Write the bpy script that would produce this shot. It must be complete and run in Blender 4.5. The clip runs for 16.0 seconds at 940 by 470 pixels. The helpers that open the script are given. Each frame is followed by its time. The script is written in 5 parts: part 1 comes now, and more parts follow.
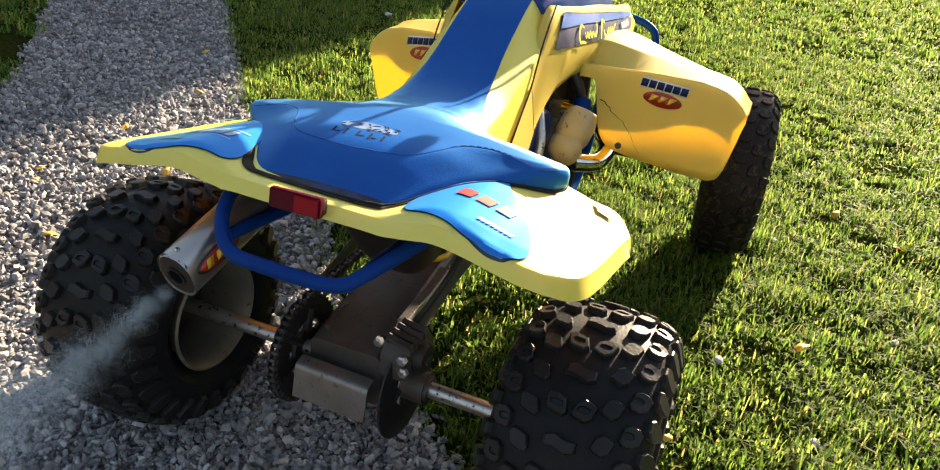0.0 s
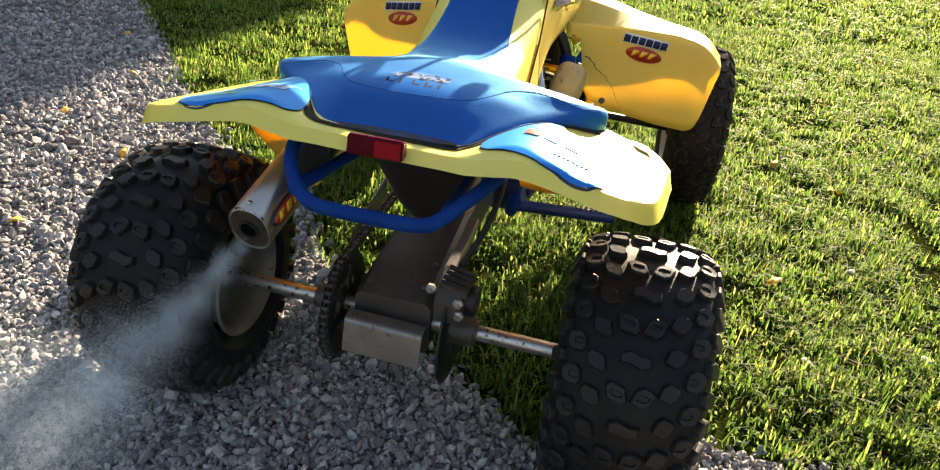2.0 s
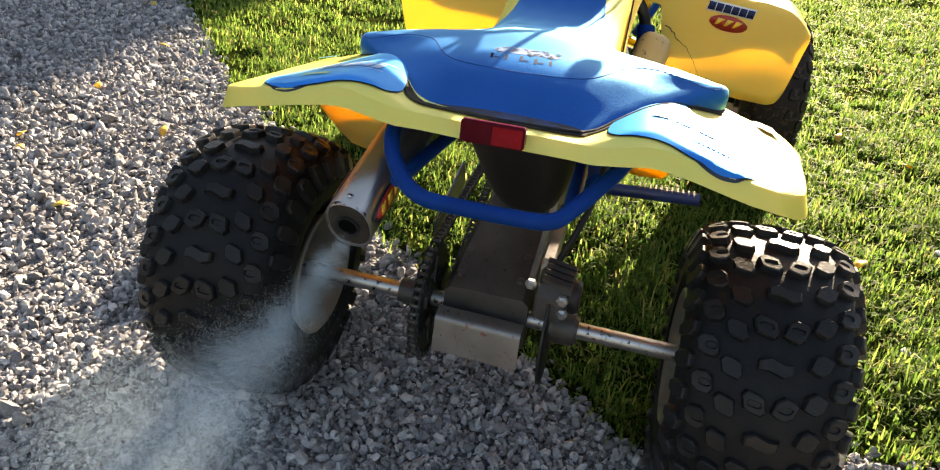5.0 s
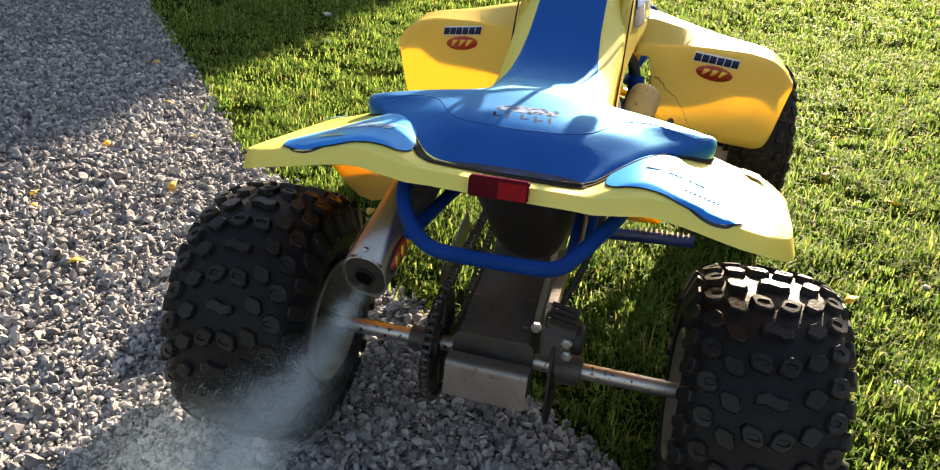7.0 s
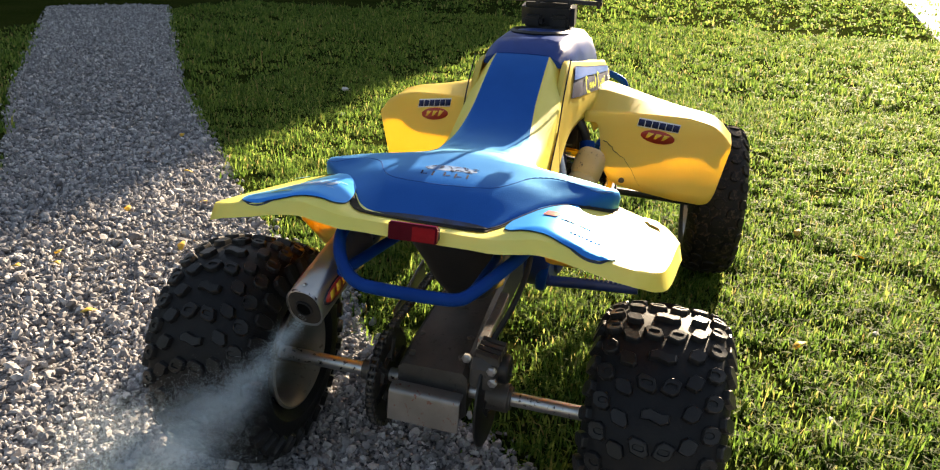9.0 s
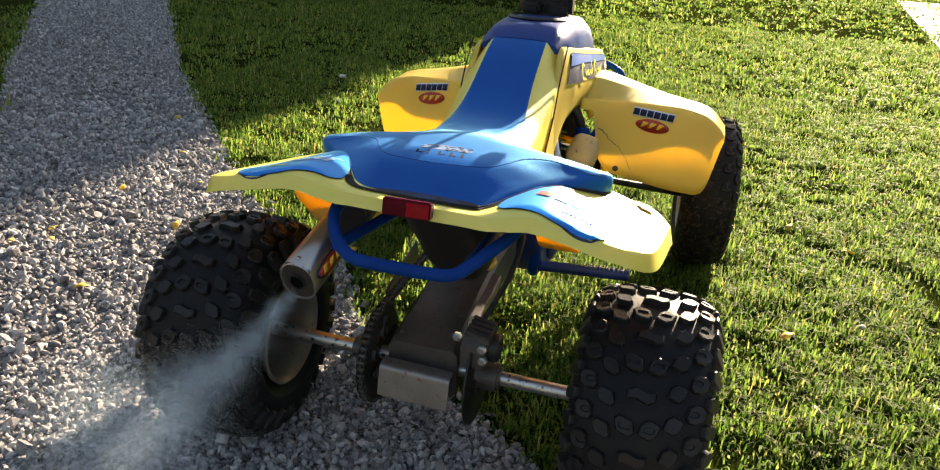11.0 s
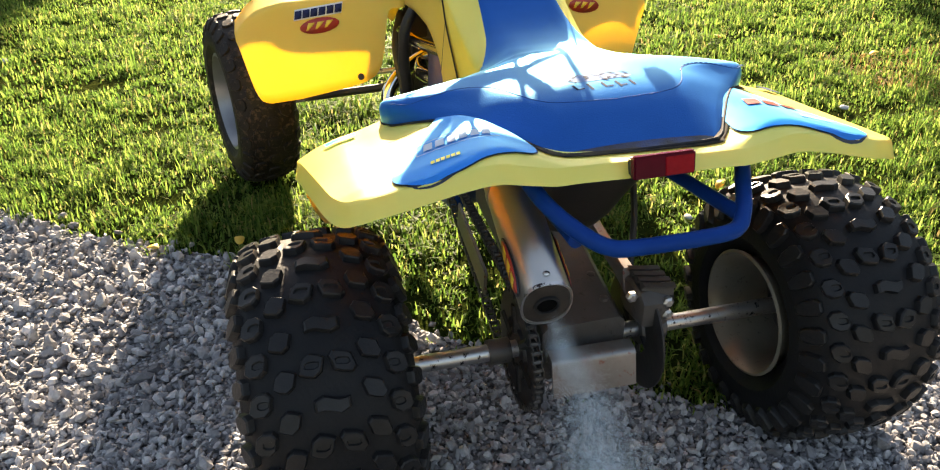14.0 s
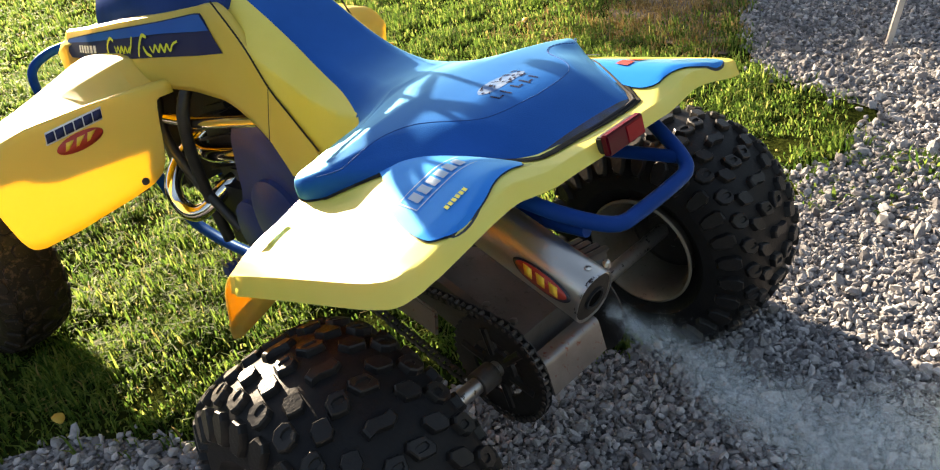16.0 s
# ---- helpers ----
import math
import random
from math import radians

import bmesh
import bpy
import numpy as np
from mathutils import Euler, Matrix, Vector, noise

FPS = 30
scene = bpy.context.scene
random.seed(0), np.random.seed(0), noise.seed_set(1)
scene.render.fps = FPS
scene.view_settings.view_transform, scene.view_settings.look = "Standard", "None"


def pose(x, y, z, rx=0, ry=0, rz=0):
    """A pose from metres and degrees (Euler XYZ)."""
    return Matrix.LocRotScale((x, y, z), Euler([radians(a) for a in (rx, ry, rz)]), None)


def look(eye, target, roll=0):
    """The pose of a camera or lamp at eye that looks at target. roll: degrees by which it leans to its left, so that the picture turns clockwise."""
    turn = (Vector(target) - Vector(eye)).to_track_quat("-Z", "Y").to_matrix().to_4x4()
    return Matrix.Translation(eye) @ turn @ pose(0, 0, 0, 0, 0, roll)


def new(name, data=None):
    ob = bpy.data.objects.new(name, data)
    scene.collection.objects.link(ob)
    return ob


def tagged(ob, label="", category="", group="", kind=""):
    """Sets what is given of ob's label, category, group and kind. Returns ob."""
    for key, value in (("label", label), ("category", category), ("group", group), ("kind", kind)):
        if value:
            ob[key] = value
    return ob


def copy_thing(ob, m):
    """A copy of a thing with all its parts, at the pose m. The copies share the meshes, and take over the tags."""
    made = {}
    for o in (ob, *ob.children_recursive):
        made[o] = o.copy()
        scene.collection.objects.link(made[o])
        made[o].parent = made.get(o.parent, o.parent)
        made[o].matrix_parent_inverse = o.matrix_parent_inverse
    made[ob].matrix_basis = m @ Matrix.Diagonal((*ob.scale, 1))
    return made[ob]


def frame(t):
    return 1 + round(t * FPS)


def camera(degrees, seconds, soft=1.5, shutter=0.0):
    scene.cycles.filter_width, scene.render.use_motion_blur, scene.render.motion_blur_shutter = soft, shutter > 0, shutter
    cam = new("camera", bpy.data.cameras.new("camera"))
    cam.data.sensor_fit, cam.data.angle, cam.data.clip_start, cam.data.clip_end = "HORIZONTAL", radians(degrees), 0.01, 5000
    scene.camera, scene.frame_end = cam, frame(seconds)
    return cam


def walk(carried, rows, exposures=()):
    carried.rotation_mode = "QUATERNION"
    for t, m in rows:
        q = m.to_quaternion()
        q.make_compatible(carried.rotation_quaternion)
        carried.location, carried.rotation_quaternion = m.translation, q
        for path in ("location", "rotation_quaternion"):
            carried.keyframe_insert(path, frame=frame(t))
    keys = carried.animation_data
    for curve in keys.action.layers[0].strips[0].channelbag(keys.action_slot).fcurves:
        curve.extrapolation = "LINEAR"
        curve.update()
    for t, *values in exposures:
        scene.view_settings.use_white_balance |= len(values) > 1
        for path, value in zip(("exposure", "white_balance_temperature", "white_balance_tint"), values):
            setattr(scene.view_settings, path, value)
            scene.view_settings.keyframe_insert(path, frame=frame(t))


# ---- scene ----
cam = camera(62.6, 16.0, soft=1.15)
PATH = [
    (0, (0.589, -1.039, 1.113), (-0.047, 0.637, 0.227), 5.1),
    (0.5, (0.502, -1.167, 1.113), (0.022, 0.556, 0.219), 3.3),
    (1, (0.494, -1.204, 1.094), (0.037, 0.525, 0.199), 3.7),
    (1.5, (0.49, -1.226, 1.074), (0.04, 0.516, 0.2), 4.5),
    (2, (0.371, -1.195, 1.052), (-0.007, 0.55, 0.153), 5.5),
    (2.5, (0.199, -1.142, 1.029), (-0.056, 0.598, 0.076), 5.7),
    (3, (0.177, -1.101, 0.989), (-0.121, 0.624, 0.023), 5.5),
    (3.5, (0.171, -1.103, 1.001), (-0.168, 0.608, 0.023), 5.4),
    (4, (0.18, -1.101, 0.999), (-0.199, 0.602, 0.021), 5.1),
    (6.3, (0.195, -1.143, 1.051), (-0.197, 0.579, 0.111), 4.9),
    (6.5, (0.184, -1.14, 1.04), (-0.21, 0.594, 0.124), 4.5),
    (7, (0.186, -1.177, 1.058), (-0.207, 0.579, 0.184), 3.6),
    (7.5, (0.239, -1.213, 1.084), (-0.183, 0.561, 0.26), 2.6),
    (8, (0.337, -1.262, 1.097), (-0.13, 0.526, 0.333), 2.1),
    (8.5, (0.404, -1.299, 1.108), (-0.099, 0.496, 0.381), 1.8),
    (10.8, (0.434, -1.359, 1.096), (-0.07, 0.441, 0.385), 3.0),
    (11, (0.429, -1.346, 1.087), (-0.062, 0.45, 0.356), 3.5),
    (11.5, (0.368, -1.297, 1.081), (-0.046, 0.48, 0.261), 4.2),
    (12, (0.182, -1.234, 1.066), (-0.11, 0.514, 0.138), 5.1),
    (12.5, (0.019, -1.2, 1.062), (-0.169, 0.535, 0.086), 4.2),
    (13, (-0.153, -1.091, 1.037), (-0.191, 0.626, 0.013), 2.6),
    (13.5, (-0.269, -1.029, 1.047), (-0.126, 0.692, 0.039), 3.1),
    (14, (-0.457, -1.016, 1.054), (-0.032, 0.682, 0.087), -1.6),
    (14.5, (-0.549, -0.971, 1.058), (0.008, 0.686, 0.086), -3.2),
    (15, (-0.588, -0.834, 1.047), (0.145, 0.723, 0.027), -4.5),
    (15.5, (-0.65, -0.774, 1.062), (0.292, 0.654, 0.027), -6.3),
    (16, (-0.806, -0.771, 1.085), (0.344, 0.538, 0.103), -11.2),
]
EXPOSURE = [(0.0, 1.84), (1.5, 1.85), (3.5, 2.1), (4.2, 2.1), (6.5, 2.0), (7.0, 1.86), (8.5, 1.72), (11.0, 1.72), (11.5, 1.70), (12.5, 2.0), (13.5, 2.25), (14.5, 2.2), (15.5, 2.1), (16.0, 1.92)]
walk(cam, [(t, look(eye, target, roll)) for t, eye, target, roll in PATH], [(t, e + 0.38, 8400, 14.0) for t, e in EXPOSURE])

# ---- light ----
SUN_WAY = Vector((-0.20, -1.0, -0.37)).normalized()
world = bpy.data.worlds.new("sky")
scene.world = world
world.use_nodes = True
wn, wl = world.node_tree.nodes, world.node_tree.links
sky = wn.new("ShaderNodeTexSky")
sky.sky_type, sky.sun_disc = "NISHITA", False
sky.sun_elevation = math.asin(-SUN_WAY.z)
sky.sun_rotation = math.atan2(-SUN_WAY.x, -SUN_WAY.y)
wl.new(sky.outputs[0], wn["Background"].inputs[0])
wn["Background"].inputs[1].default_value = 0.072
sun = new("sun", bpy.data.lights.new("sun", "SUN"))
sun.data.energy, sun.data.angle, sun.data.color = 5.0, radians(0.5), (1.0, 0.93, 0.8)
sun.matrix_world = Matrix.Translation((1, 8, 5)) @ SUN_WAY.to_track_quat("-Z", "Y").to_matrix().to_4x4()


# ---- materials ----
def material(name):
    m = bpy.data.materials.new(name)
    m.use_nodes = True
    return m, m.node_tree.nodes, m.node_tree.links, m.node_tree.nodes["Principled BSDF"]


def noise_node(n, l, scale, detail=4.0, rough=0.55, space="Object"):
    c = n.new("ShaderNodeTexCoord")
    t = n.new("ShaderNodeTexNoise")
    t.inputs["Scale"].default_value, t.inputs["Detail"].default_value, t.inputs["Roughness"].default_value = scale, detail, rough
    l.new(c.outputs[space], t.inputs["Vector"])
    return t.outputs["Fac"]


def ramp(n, l, fac, stops):
    r = n.new("ShaderNodeValToRGB")
    while len(r.color_ramp.elements) < len(stops):
        r.color_ramp.elements.new(0.5)
    for e, (p, c) in zip(r.color_ramp.elements, stops):
        e.position, e.color = p, (*c, 1)
    l.new(fac, r.inputs[0])
    return r.outputs[0]


def surface(name, c1, c2, rough=0.5, metal=0.0, scale=8.0, fine=120.0, bump=0.1, lo=0.35, hi=0.7, rough_var=0.12, translucent=None, coat=0.0, spec=0.5, gloss=None, sheen=(1.0, 1.0, 1.0), ior=1.45, dirt=None, dirt_at=0.62):
    """A surface with large stains, fine grain and a little relief."""
    m, n, l, b = material(name)
    big = noise_node(n, l, scale)
    col = ramp(n, l, big, [(lo, c1), (hi, c2)])
    small = noise_node(n, l, fine, 3.0)
    if dirt:
        f = noise_node(n, l, scale * 6, 6.0, 0.7)
        msk = ramp(n, l, f, [(dirt_at, (0, 0, 0)), (dirt_at + 0.06, (1, 1, 1))])
        mx = n.new("ShaderNodeMix")
        mx.data_type = "RGBA"
        l.new(msk, mx.inputs["Factor"])
        l.new(col, mx.inputs["A"])
        mx.inputs["B"].default_value = (*dirt, 1)
        col = mx.outputs["Result"]
    l.new(col, b.inputs["Base Color"])
    b.inputs["Metallic"].default_value = metal
    b.inputs["Coat Weight"].default_value = coat
    b.inputs["Specular IOR Level"].default_value = spec
    mr = n.new("ShaderNodeMapRange")
    mr.inputs["To Min"].default_value, mr.inputs["To Max"].default_value = max(0.02, rough - rough_var), min(1, rough + rough_var)
    l.new(big, mr.inputs["Value"])
    l.new(mr.outputs[0], b.inputs["Roughness"])
    bp = n.new("ShaderNodeBump")
    bp.inputs["Strength"].default_value, bp.inputs["Distance"].default_value = bump, 0.002
    l.new(small, bp.inputs["Height"])
    l.new(bp.outputs[0], b.inputs["Normal"])
    if gloss:
        df, gl, fr, mu, mixg = (n.new("ShaderNode" + k) for k in ("BsdfDiffuse", "BsdfGlossy", "Fresnel", "Math", "MixShader"))
        l.new(col, df.inputs["Color"])
        l.new(mr.outputs[0], gl.inputs["Roughness"])
        gl.inputs["Color"].default_value = (*sheen, 1)
        fr.inputs[0].default_value, mu.operation, mu.inputs[1].default_value = ior, "MULTIPLY", gloss
        l.new(fr.outputs[0], mu.inputs[0])
        l.new(mu.outputs[0], mixg.inputs[0])
        for q in (df, gl):
            l.new(bp.outputs[0], q.inputs["Normal"])
        l.new(df.outputs[0], mixg.inputs[1])
        l.new(gl.outputs[0], mixg.inputs[2])
        l.new(mixg.outputs[0], n["Material Output"].inputs[0])
    if translucent:
        tr = n.new("ShaderNodeBsdfTranslucent")
        tr.inputs[0].default_value = (*translucent[1], 1)
        mix = n.new("ShaderNodeMixShader")
        mix.inputs[0].default_value = translucent[0]
        l.new(b.outputs[0], mix.inputs[1])
        l.new(tr.outputs[0], mix.inputs[2])
        l.new(mix.outputs[0], n["Material Output"].inputs[0])
    return m


YELLOW = surface("yellow_plastic", (0.83, 0.69, 0.15), (0.88, 0.75, 0.20), 0.46, spec=0.5, scale=5, bump=0.04, translucent=(0.40, (0.95, 0.66, 0.10)))
PALE = surface("pale_yellow_plastic", (0.87, 0.85, 0.16), (0.91, 0.89, 0.22), 0.42, spec=0.8, scale=5, bump=0.05, translucent=(0.30, (0.95, 0.50, 0.01)))
SEAT_BLUE = surface("blue_vinyl", (0.001, 0.072, 0.31), (0.002, 0.086, 0.36), 0.42, gloss=2.0, sheen=(0.32, 0.76, 1.0), ior=1.17, rough_var=0.05, scale=9, fine=420, bump=0.25)
SEAT_YELLOW = surface("yellow_vinyl", (0.72, 0.60, 0.10), (0.78, 0.66, 0.13), 0.45, scale=7, fine=420, bump=0.25)
TANK_BLUE = surface("dark_blue_vinyl", (0.006, 0.035, 0.16), (0.010, 0.05, 0.22), 0.34, gloss=0.4, scale=9, fine=420, bump=0.2)
SCUFF_SHADE = surface("scuffed_shaded_vinyl", (0.004, 0.006, 0.016), (0.003, 0.035, 0.14), 0.5, scale=34, fine=420, bump=0.25, lo=0.40, hi=0.75)
EDGE_BROWN = surface("edge_brown", (0.012, 0.010, 0.008), (0.05, 0.042, 0.028), 0.9, spec=0.15, scale=40, fine=200, bump=0.3)
MATT_BLACK = surface("matt_black", (0.01, 0.01, 0.014), (0.03, 0.028, 0.03), 0.85, spec=0.2, scale=30, bump=0.3)
RUBBER = surface("tyre_rubber", (0.0105, 0.0105, 0.012), (0.018, 0.0172, 0.017), 0.5, spec=0.11, scale=12, fine=160, bump=0.35, dirt=(0.03, 0.024, 0.019), dirt_at=0.68)
BLOCKS = surface("worn_tread_rubber", (0.0105, 0.0102, 0.0112), (0.023, 0.022, 0.0215), 0.36, spec=0.19, scale=14, fine=160, bump=0.35, dirt=(0.05, 0.043, 0.036), dirt_at=0.66)
MUD_RUBBER = surface("muddy_tyre_rubber", (0.008, 0.0065, 0.0055), (0.023, 0.0165, 0.0125), 0.6, spec=0.2, scale=9, fine=140, bump=0.45, dirt=(0.058, 0.038, 0.026), dirt_at=0.54)
RIM = surface("dusty_cream_rim", (0.16, 0.143, 0.113), (0.235, 0.21, 0.17), 0.38, metal=0.3, scale=10, bump=0.1, dirt=(0.10, 0.08, 0.058), dirt_at=0.60)
RIM_F = surface("silver_rim", (0.20, 0.20, 0.205), (0.29, 0.29, 0.295), 0.4, metal=0.7, scale=10, bump=0.1)
AXLE = surface("scuffed_axle_steel", (0.45, 0.44, 0.43), (0.58, 0.57, 0.56), 0.36, metal=0.9, scale=14, bump=0.1, dirt=(0.03, 0.02, 0.02), dirt_at=0.57)
CAST = surface("grimy_cast_metal", (0.052, 0.047, 0.044), (0.105, 0.095, 0.088), 0.50, metal=0.4, scale=10, bump=0.25, dirt=(0.04, 0.035, 0.03), dirt_at=0.6)
SOOT = surface("brown_soot", (0.018, 0.014, 0.012), (0.045, 0.036, 0.028), 0.75, spec=0.3, scale=30, bump=0.3)
BORE = surface("hole_black", (0.002, 0.002, 0.002), (0.004, 0.004, 0.004), 0.95, spec=0.05, scale=30, bump=0.1)
PLATE = surface("brushed_plate", (0.18, 0.168, 0.163), (0.27, 0.255, 0.25), 0.38, metal=0.7, scale=12, bump=0.1, dirt=(0.20, 0.08, 0.06), dirt_at=0.59)
DARK = surface("black_metal", (0.012, 0.012, 0.013), (0.03, 0.028, 0.027), 0.5, metal=0.3, scale=20, bump=0.25, dirt=(0.08, 0.06, 0.045), dirt_at=0.68)
BLACK_PLASTIC = surface("black_plastic", (0.011, 0.0105, 0.0105), (0.024, 0.022, 0.022), 0.5, scale=12, bump=0.15)
FRAME_BLUE = surface("blue_frame_paint", (0.0006, 0.030, 0.17), (0.001, 0.042, 0.22), 0.33, scale=12, bump=0.06, gloss=0.7, ior=1.25, sheen=(0.5, 0.75, 1.0), dirt=(0.03, 0.03, 0.04), dirt_at=0.71)
ENGINE_BLUE = surface("dark_blue_cover", (0.008, 0.02, 0.10), (0.015, 0.035, 0.16), 0.4, scale=12, bump=0.1)
ALUMINIUM = surface("brushed_aluminium", (0.50, 0.47, 0.43), (0.60, 0.57, 0.53), 0.34, metal=0.95, scale=7, fine=260, bump=0.12)
CHROME = surface("chrome", (0.60, 0.58, 0.55), (0.68, 0.65, 0.6), 0.1, metal=1.0, scale=10, bump=0.02, rough_var=0.05)
TAN = surface("tan_plastic_tank", (0.50, 0.33, 0.15), (0.60, 0.42, 0.20), 0.5, scale=9, bump=0.1, dirt=(0.06, 0.045, 0.035), dirt_at=0.60)
RED_CLEAR = surface("bright_red_lens", (0.25, 0.006, 0.012), (0.31, 0.009, 0.016), 0.15, spec=0.15, scale=60, fine=300, bump=0.2)
RED = surface("red_lens", (0.075, 0.003, 0.010), (0.11, 0.004, 0.014), 0.16, spec=0.15, scale=20, fine=500, bump=0.05)
STICKER_BLUE = surface("blue_sticker", (0.001, 0.17, 0.60), (0.002, 0.21, 0.68), 0.40, gloss=1.9, sheen=(0.34, 0.80, 1.0), ior=1.17, scale=6, bump=0.03)
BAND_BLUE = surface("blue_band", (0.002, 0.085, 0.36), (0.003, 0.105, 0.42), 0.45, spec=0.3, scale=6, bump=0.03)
STICKER_BLACK = surface("black_sticker", (0.01, 0.012, 0.02), (0.016, 0.018, 0.028), 0.35, scale=6, bump=0.03)
STICKER_NAVY = surface("navy_sticker", (0.012, 0.018, 0.07), (0.016, 0.024, 0.085), 0.5, spec=0.25, scale=6, bump=0.03)
STICKER_WHITE = surface("white_sticker", (0.74, 0.75, 0.76), (0.8, 0.8, 0.8), 0.35, scale=6, bump=0.03)
STICKER_RED = surface("red_sticker", (0.42, 0.035, 0.02), (0.5, 0.05, 0.03), 0.35, scale=6, bump=0.03)
STICKER_GOLD = surface("gold_sticker", (0.80, 0.48, 0.04), (0.86, 0.56, 0.07), 0.35, scale=6, bump=0.03)
STICKER_LIME = surface("lime_sticker", (0.72, 0.74, 0.05), (0.78, 0.80, 0.08), 0.35, scale=6, bump=0.03)
STICKER_GREY = surface("grey_print", (0.33, 0.45, 0.56), (0.40, 0.52, 0.63), 0.7, spec=0.2, scale=6, bump=0.03)
PRINT_PALE = surface("pale_glare_print", (0.06, 0.16, 0.36), (0.20, 0.28, 0.40), 0.8, spec=0.1, scale=60, bump=0.1)
PRINT = surface("navy_print", (0.004, 0.008, 0.03), (0.007, 0.012, 0.04), 0.8, spec=0.1, scale=30, bump=0.1)
THREAD = surface("blue_thread", (0.012, 0.07, 0.24), (0.02, 0.09, 0.28), 0.7, spec=0.1, scale=60, bump=0.2)
WOOD = surface("weathered_plank", (0.42, 0.38, 0.34), (0.56, 0.52, 0.47), 0.8, scale=6, fine=90, bump=0.4)
BARK = surface("dark_bark", (0.10, 0.05, 0.04), (0.16, 0.08, 0.06), 0.8, scale=2, fine=30, bump=0.4)
CONCRETE = surface("pale_concrete", (0.42, 0.41, 0.40), (0.52, 0.51, 0.49), 0.85, scale=1.2, fine=60, bump=0.3)


def ground_material():
    m, n, l, b = material("lawn_soil")
    big = noise_node(n, l, 1.3, 5.0, 0.6)
    small = noise_node(n, l, 45.0, 5.0, 0.7)
    c1 = ramp(n, l, big, [(0.35, (0.022, 0.036, 0.008)), (0.7, (0.042, 0.052, 0.014))])
    c2 = ramp(n, l, small, [(0.35, (0.3, 0.3, 0.3)), (0.7, (1.1, 1.05, 0.9))])
    mx = n.new("ShaderNodeMix")
    mx.data_type, mx.blend_type = "RGBA", "MULTIPLY"
    mx.inputs["Factor"].default_value = 1.0
    l.new(c1, mx.inputs["A"])
    l.new(c2, mx.inputs["B"])
    l.new(mx.outputs["Result"], b.inputs["Base Color"])
    b.inputs["Roughness"].default_value = 1.0
    b.inputs["Specular IOR Level"].default_value = 0.0
    bp = n.new("ShaderNodeBump")
    bp.inputs["Strength"].default_value, bp.inputs["Distance"].default_value = 0.9, 0.02
    l.new(small, bp.inputs["Height"])
    l.new(bp.outputs[0], b.inputs["Normal"])
    return m


def island_material(name, stops, rough, translucent=None, scale=90.0, spec=0.25):
    """Each joined piece takes its own tone; a fine noise mottles it."""
    m, n, l, b = material(name)
    g = n.new("ShaderNodeNewGeometry")
    col = ramp(n, l, g.outputs["Random Per Island"], stops)
    f = ramp(n, l, noise_node(n, l, scale, 4.0, 0.6), [(0.3, (0.72, 0.72, 0.72)), (0.7, (1.15, 1.13, 1.1))])
    mx = n.new("ShaderNodeMix")
    mx.data_type, mx.blend_type = "RGBA", "MULTIPLY"
    mx.inputs["Factor"].default_value = 1.0
    l.new(col, mx.inputs["A"])
    l.new(f, mx.inputs["B"])
    l.new(mx.outputs["Result"], b.inputs["Base Color"])
    b.inputs["Roughness"].default_value = rough
    b.inputs["Specular IOR Level"].default_value = spec
    if translucent:
        tr = n.new("ShaderNodeBsdfTranslucent")
        hs = n.new("ShaderNodeHueSaturation")
        hs.inputs["Value"].default_value, hs.inputs["Saturation"].default_value = translucent[1], 1.04
        l.new(mx.outputs["Result"], hs.inputs["Color"])
        l.new(hs.outputs[0], tr.inputs[0])
        mix = n.new("ShaderNodeMixShader")
        mix.inputs[0].default_value = translucent[0]
        l.new(b.outputs[0], mix.inputs[1])
        l.new(tr.outputs[0], mix.inputs[2])
        l.new(mix.outputs[0], n["Material Output"].inputs[0])
    return m


def stone_bed():
    """Small stones and dust that lie under the loose gravel."""
    m, n, l, b = material("gravel_dust")
    c = n.new("ShaderNodeTexCoord")
    v = n.new("ShaderNodeTexVoronoi")
    v.inputs["Scale"].default_value = 105.0
    l.new(c.outputs["Object"], v.inputs["Vector"])
    bw = n.new("ShaderNodeRGBToBW")
    l.new(v.outputs["Color"], bw.inputs[0])
    col = ramp(n, l, bw.outputs[0], [(0.15, (0.09, 0.087, 0.092)), (0.5, (0.17, 0.166, 0.172)), (0.85, (0.29, 0.284, 0.29))])
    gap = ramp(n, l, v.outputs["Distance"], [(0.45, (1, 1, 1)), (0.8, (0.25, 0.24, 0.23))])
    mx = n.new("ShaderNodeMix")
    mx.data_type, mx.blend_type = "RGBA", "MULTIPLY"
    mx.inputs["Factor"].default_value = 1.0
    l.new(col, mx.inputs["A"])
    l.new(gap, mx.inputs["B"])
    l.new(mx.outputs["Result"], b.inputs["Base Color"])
    b.inputs["Roughness"].default_value = 0.95
    bp = n.new("ShaderNodeBump")
    bp.invert = True
    bp.inputs["Strength"].default_value, bp.inputs["Distance"].default_value = 1.0, 0.008
    l.new(v.outputs["Distance"], bp.inputs["Height"])
    l.new(bp.outputs[0], b.inputs["Normal"])
    return m


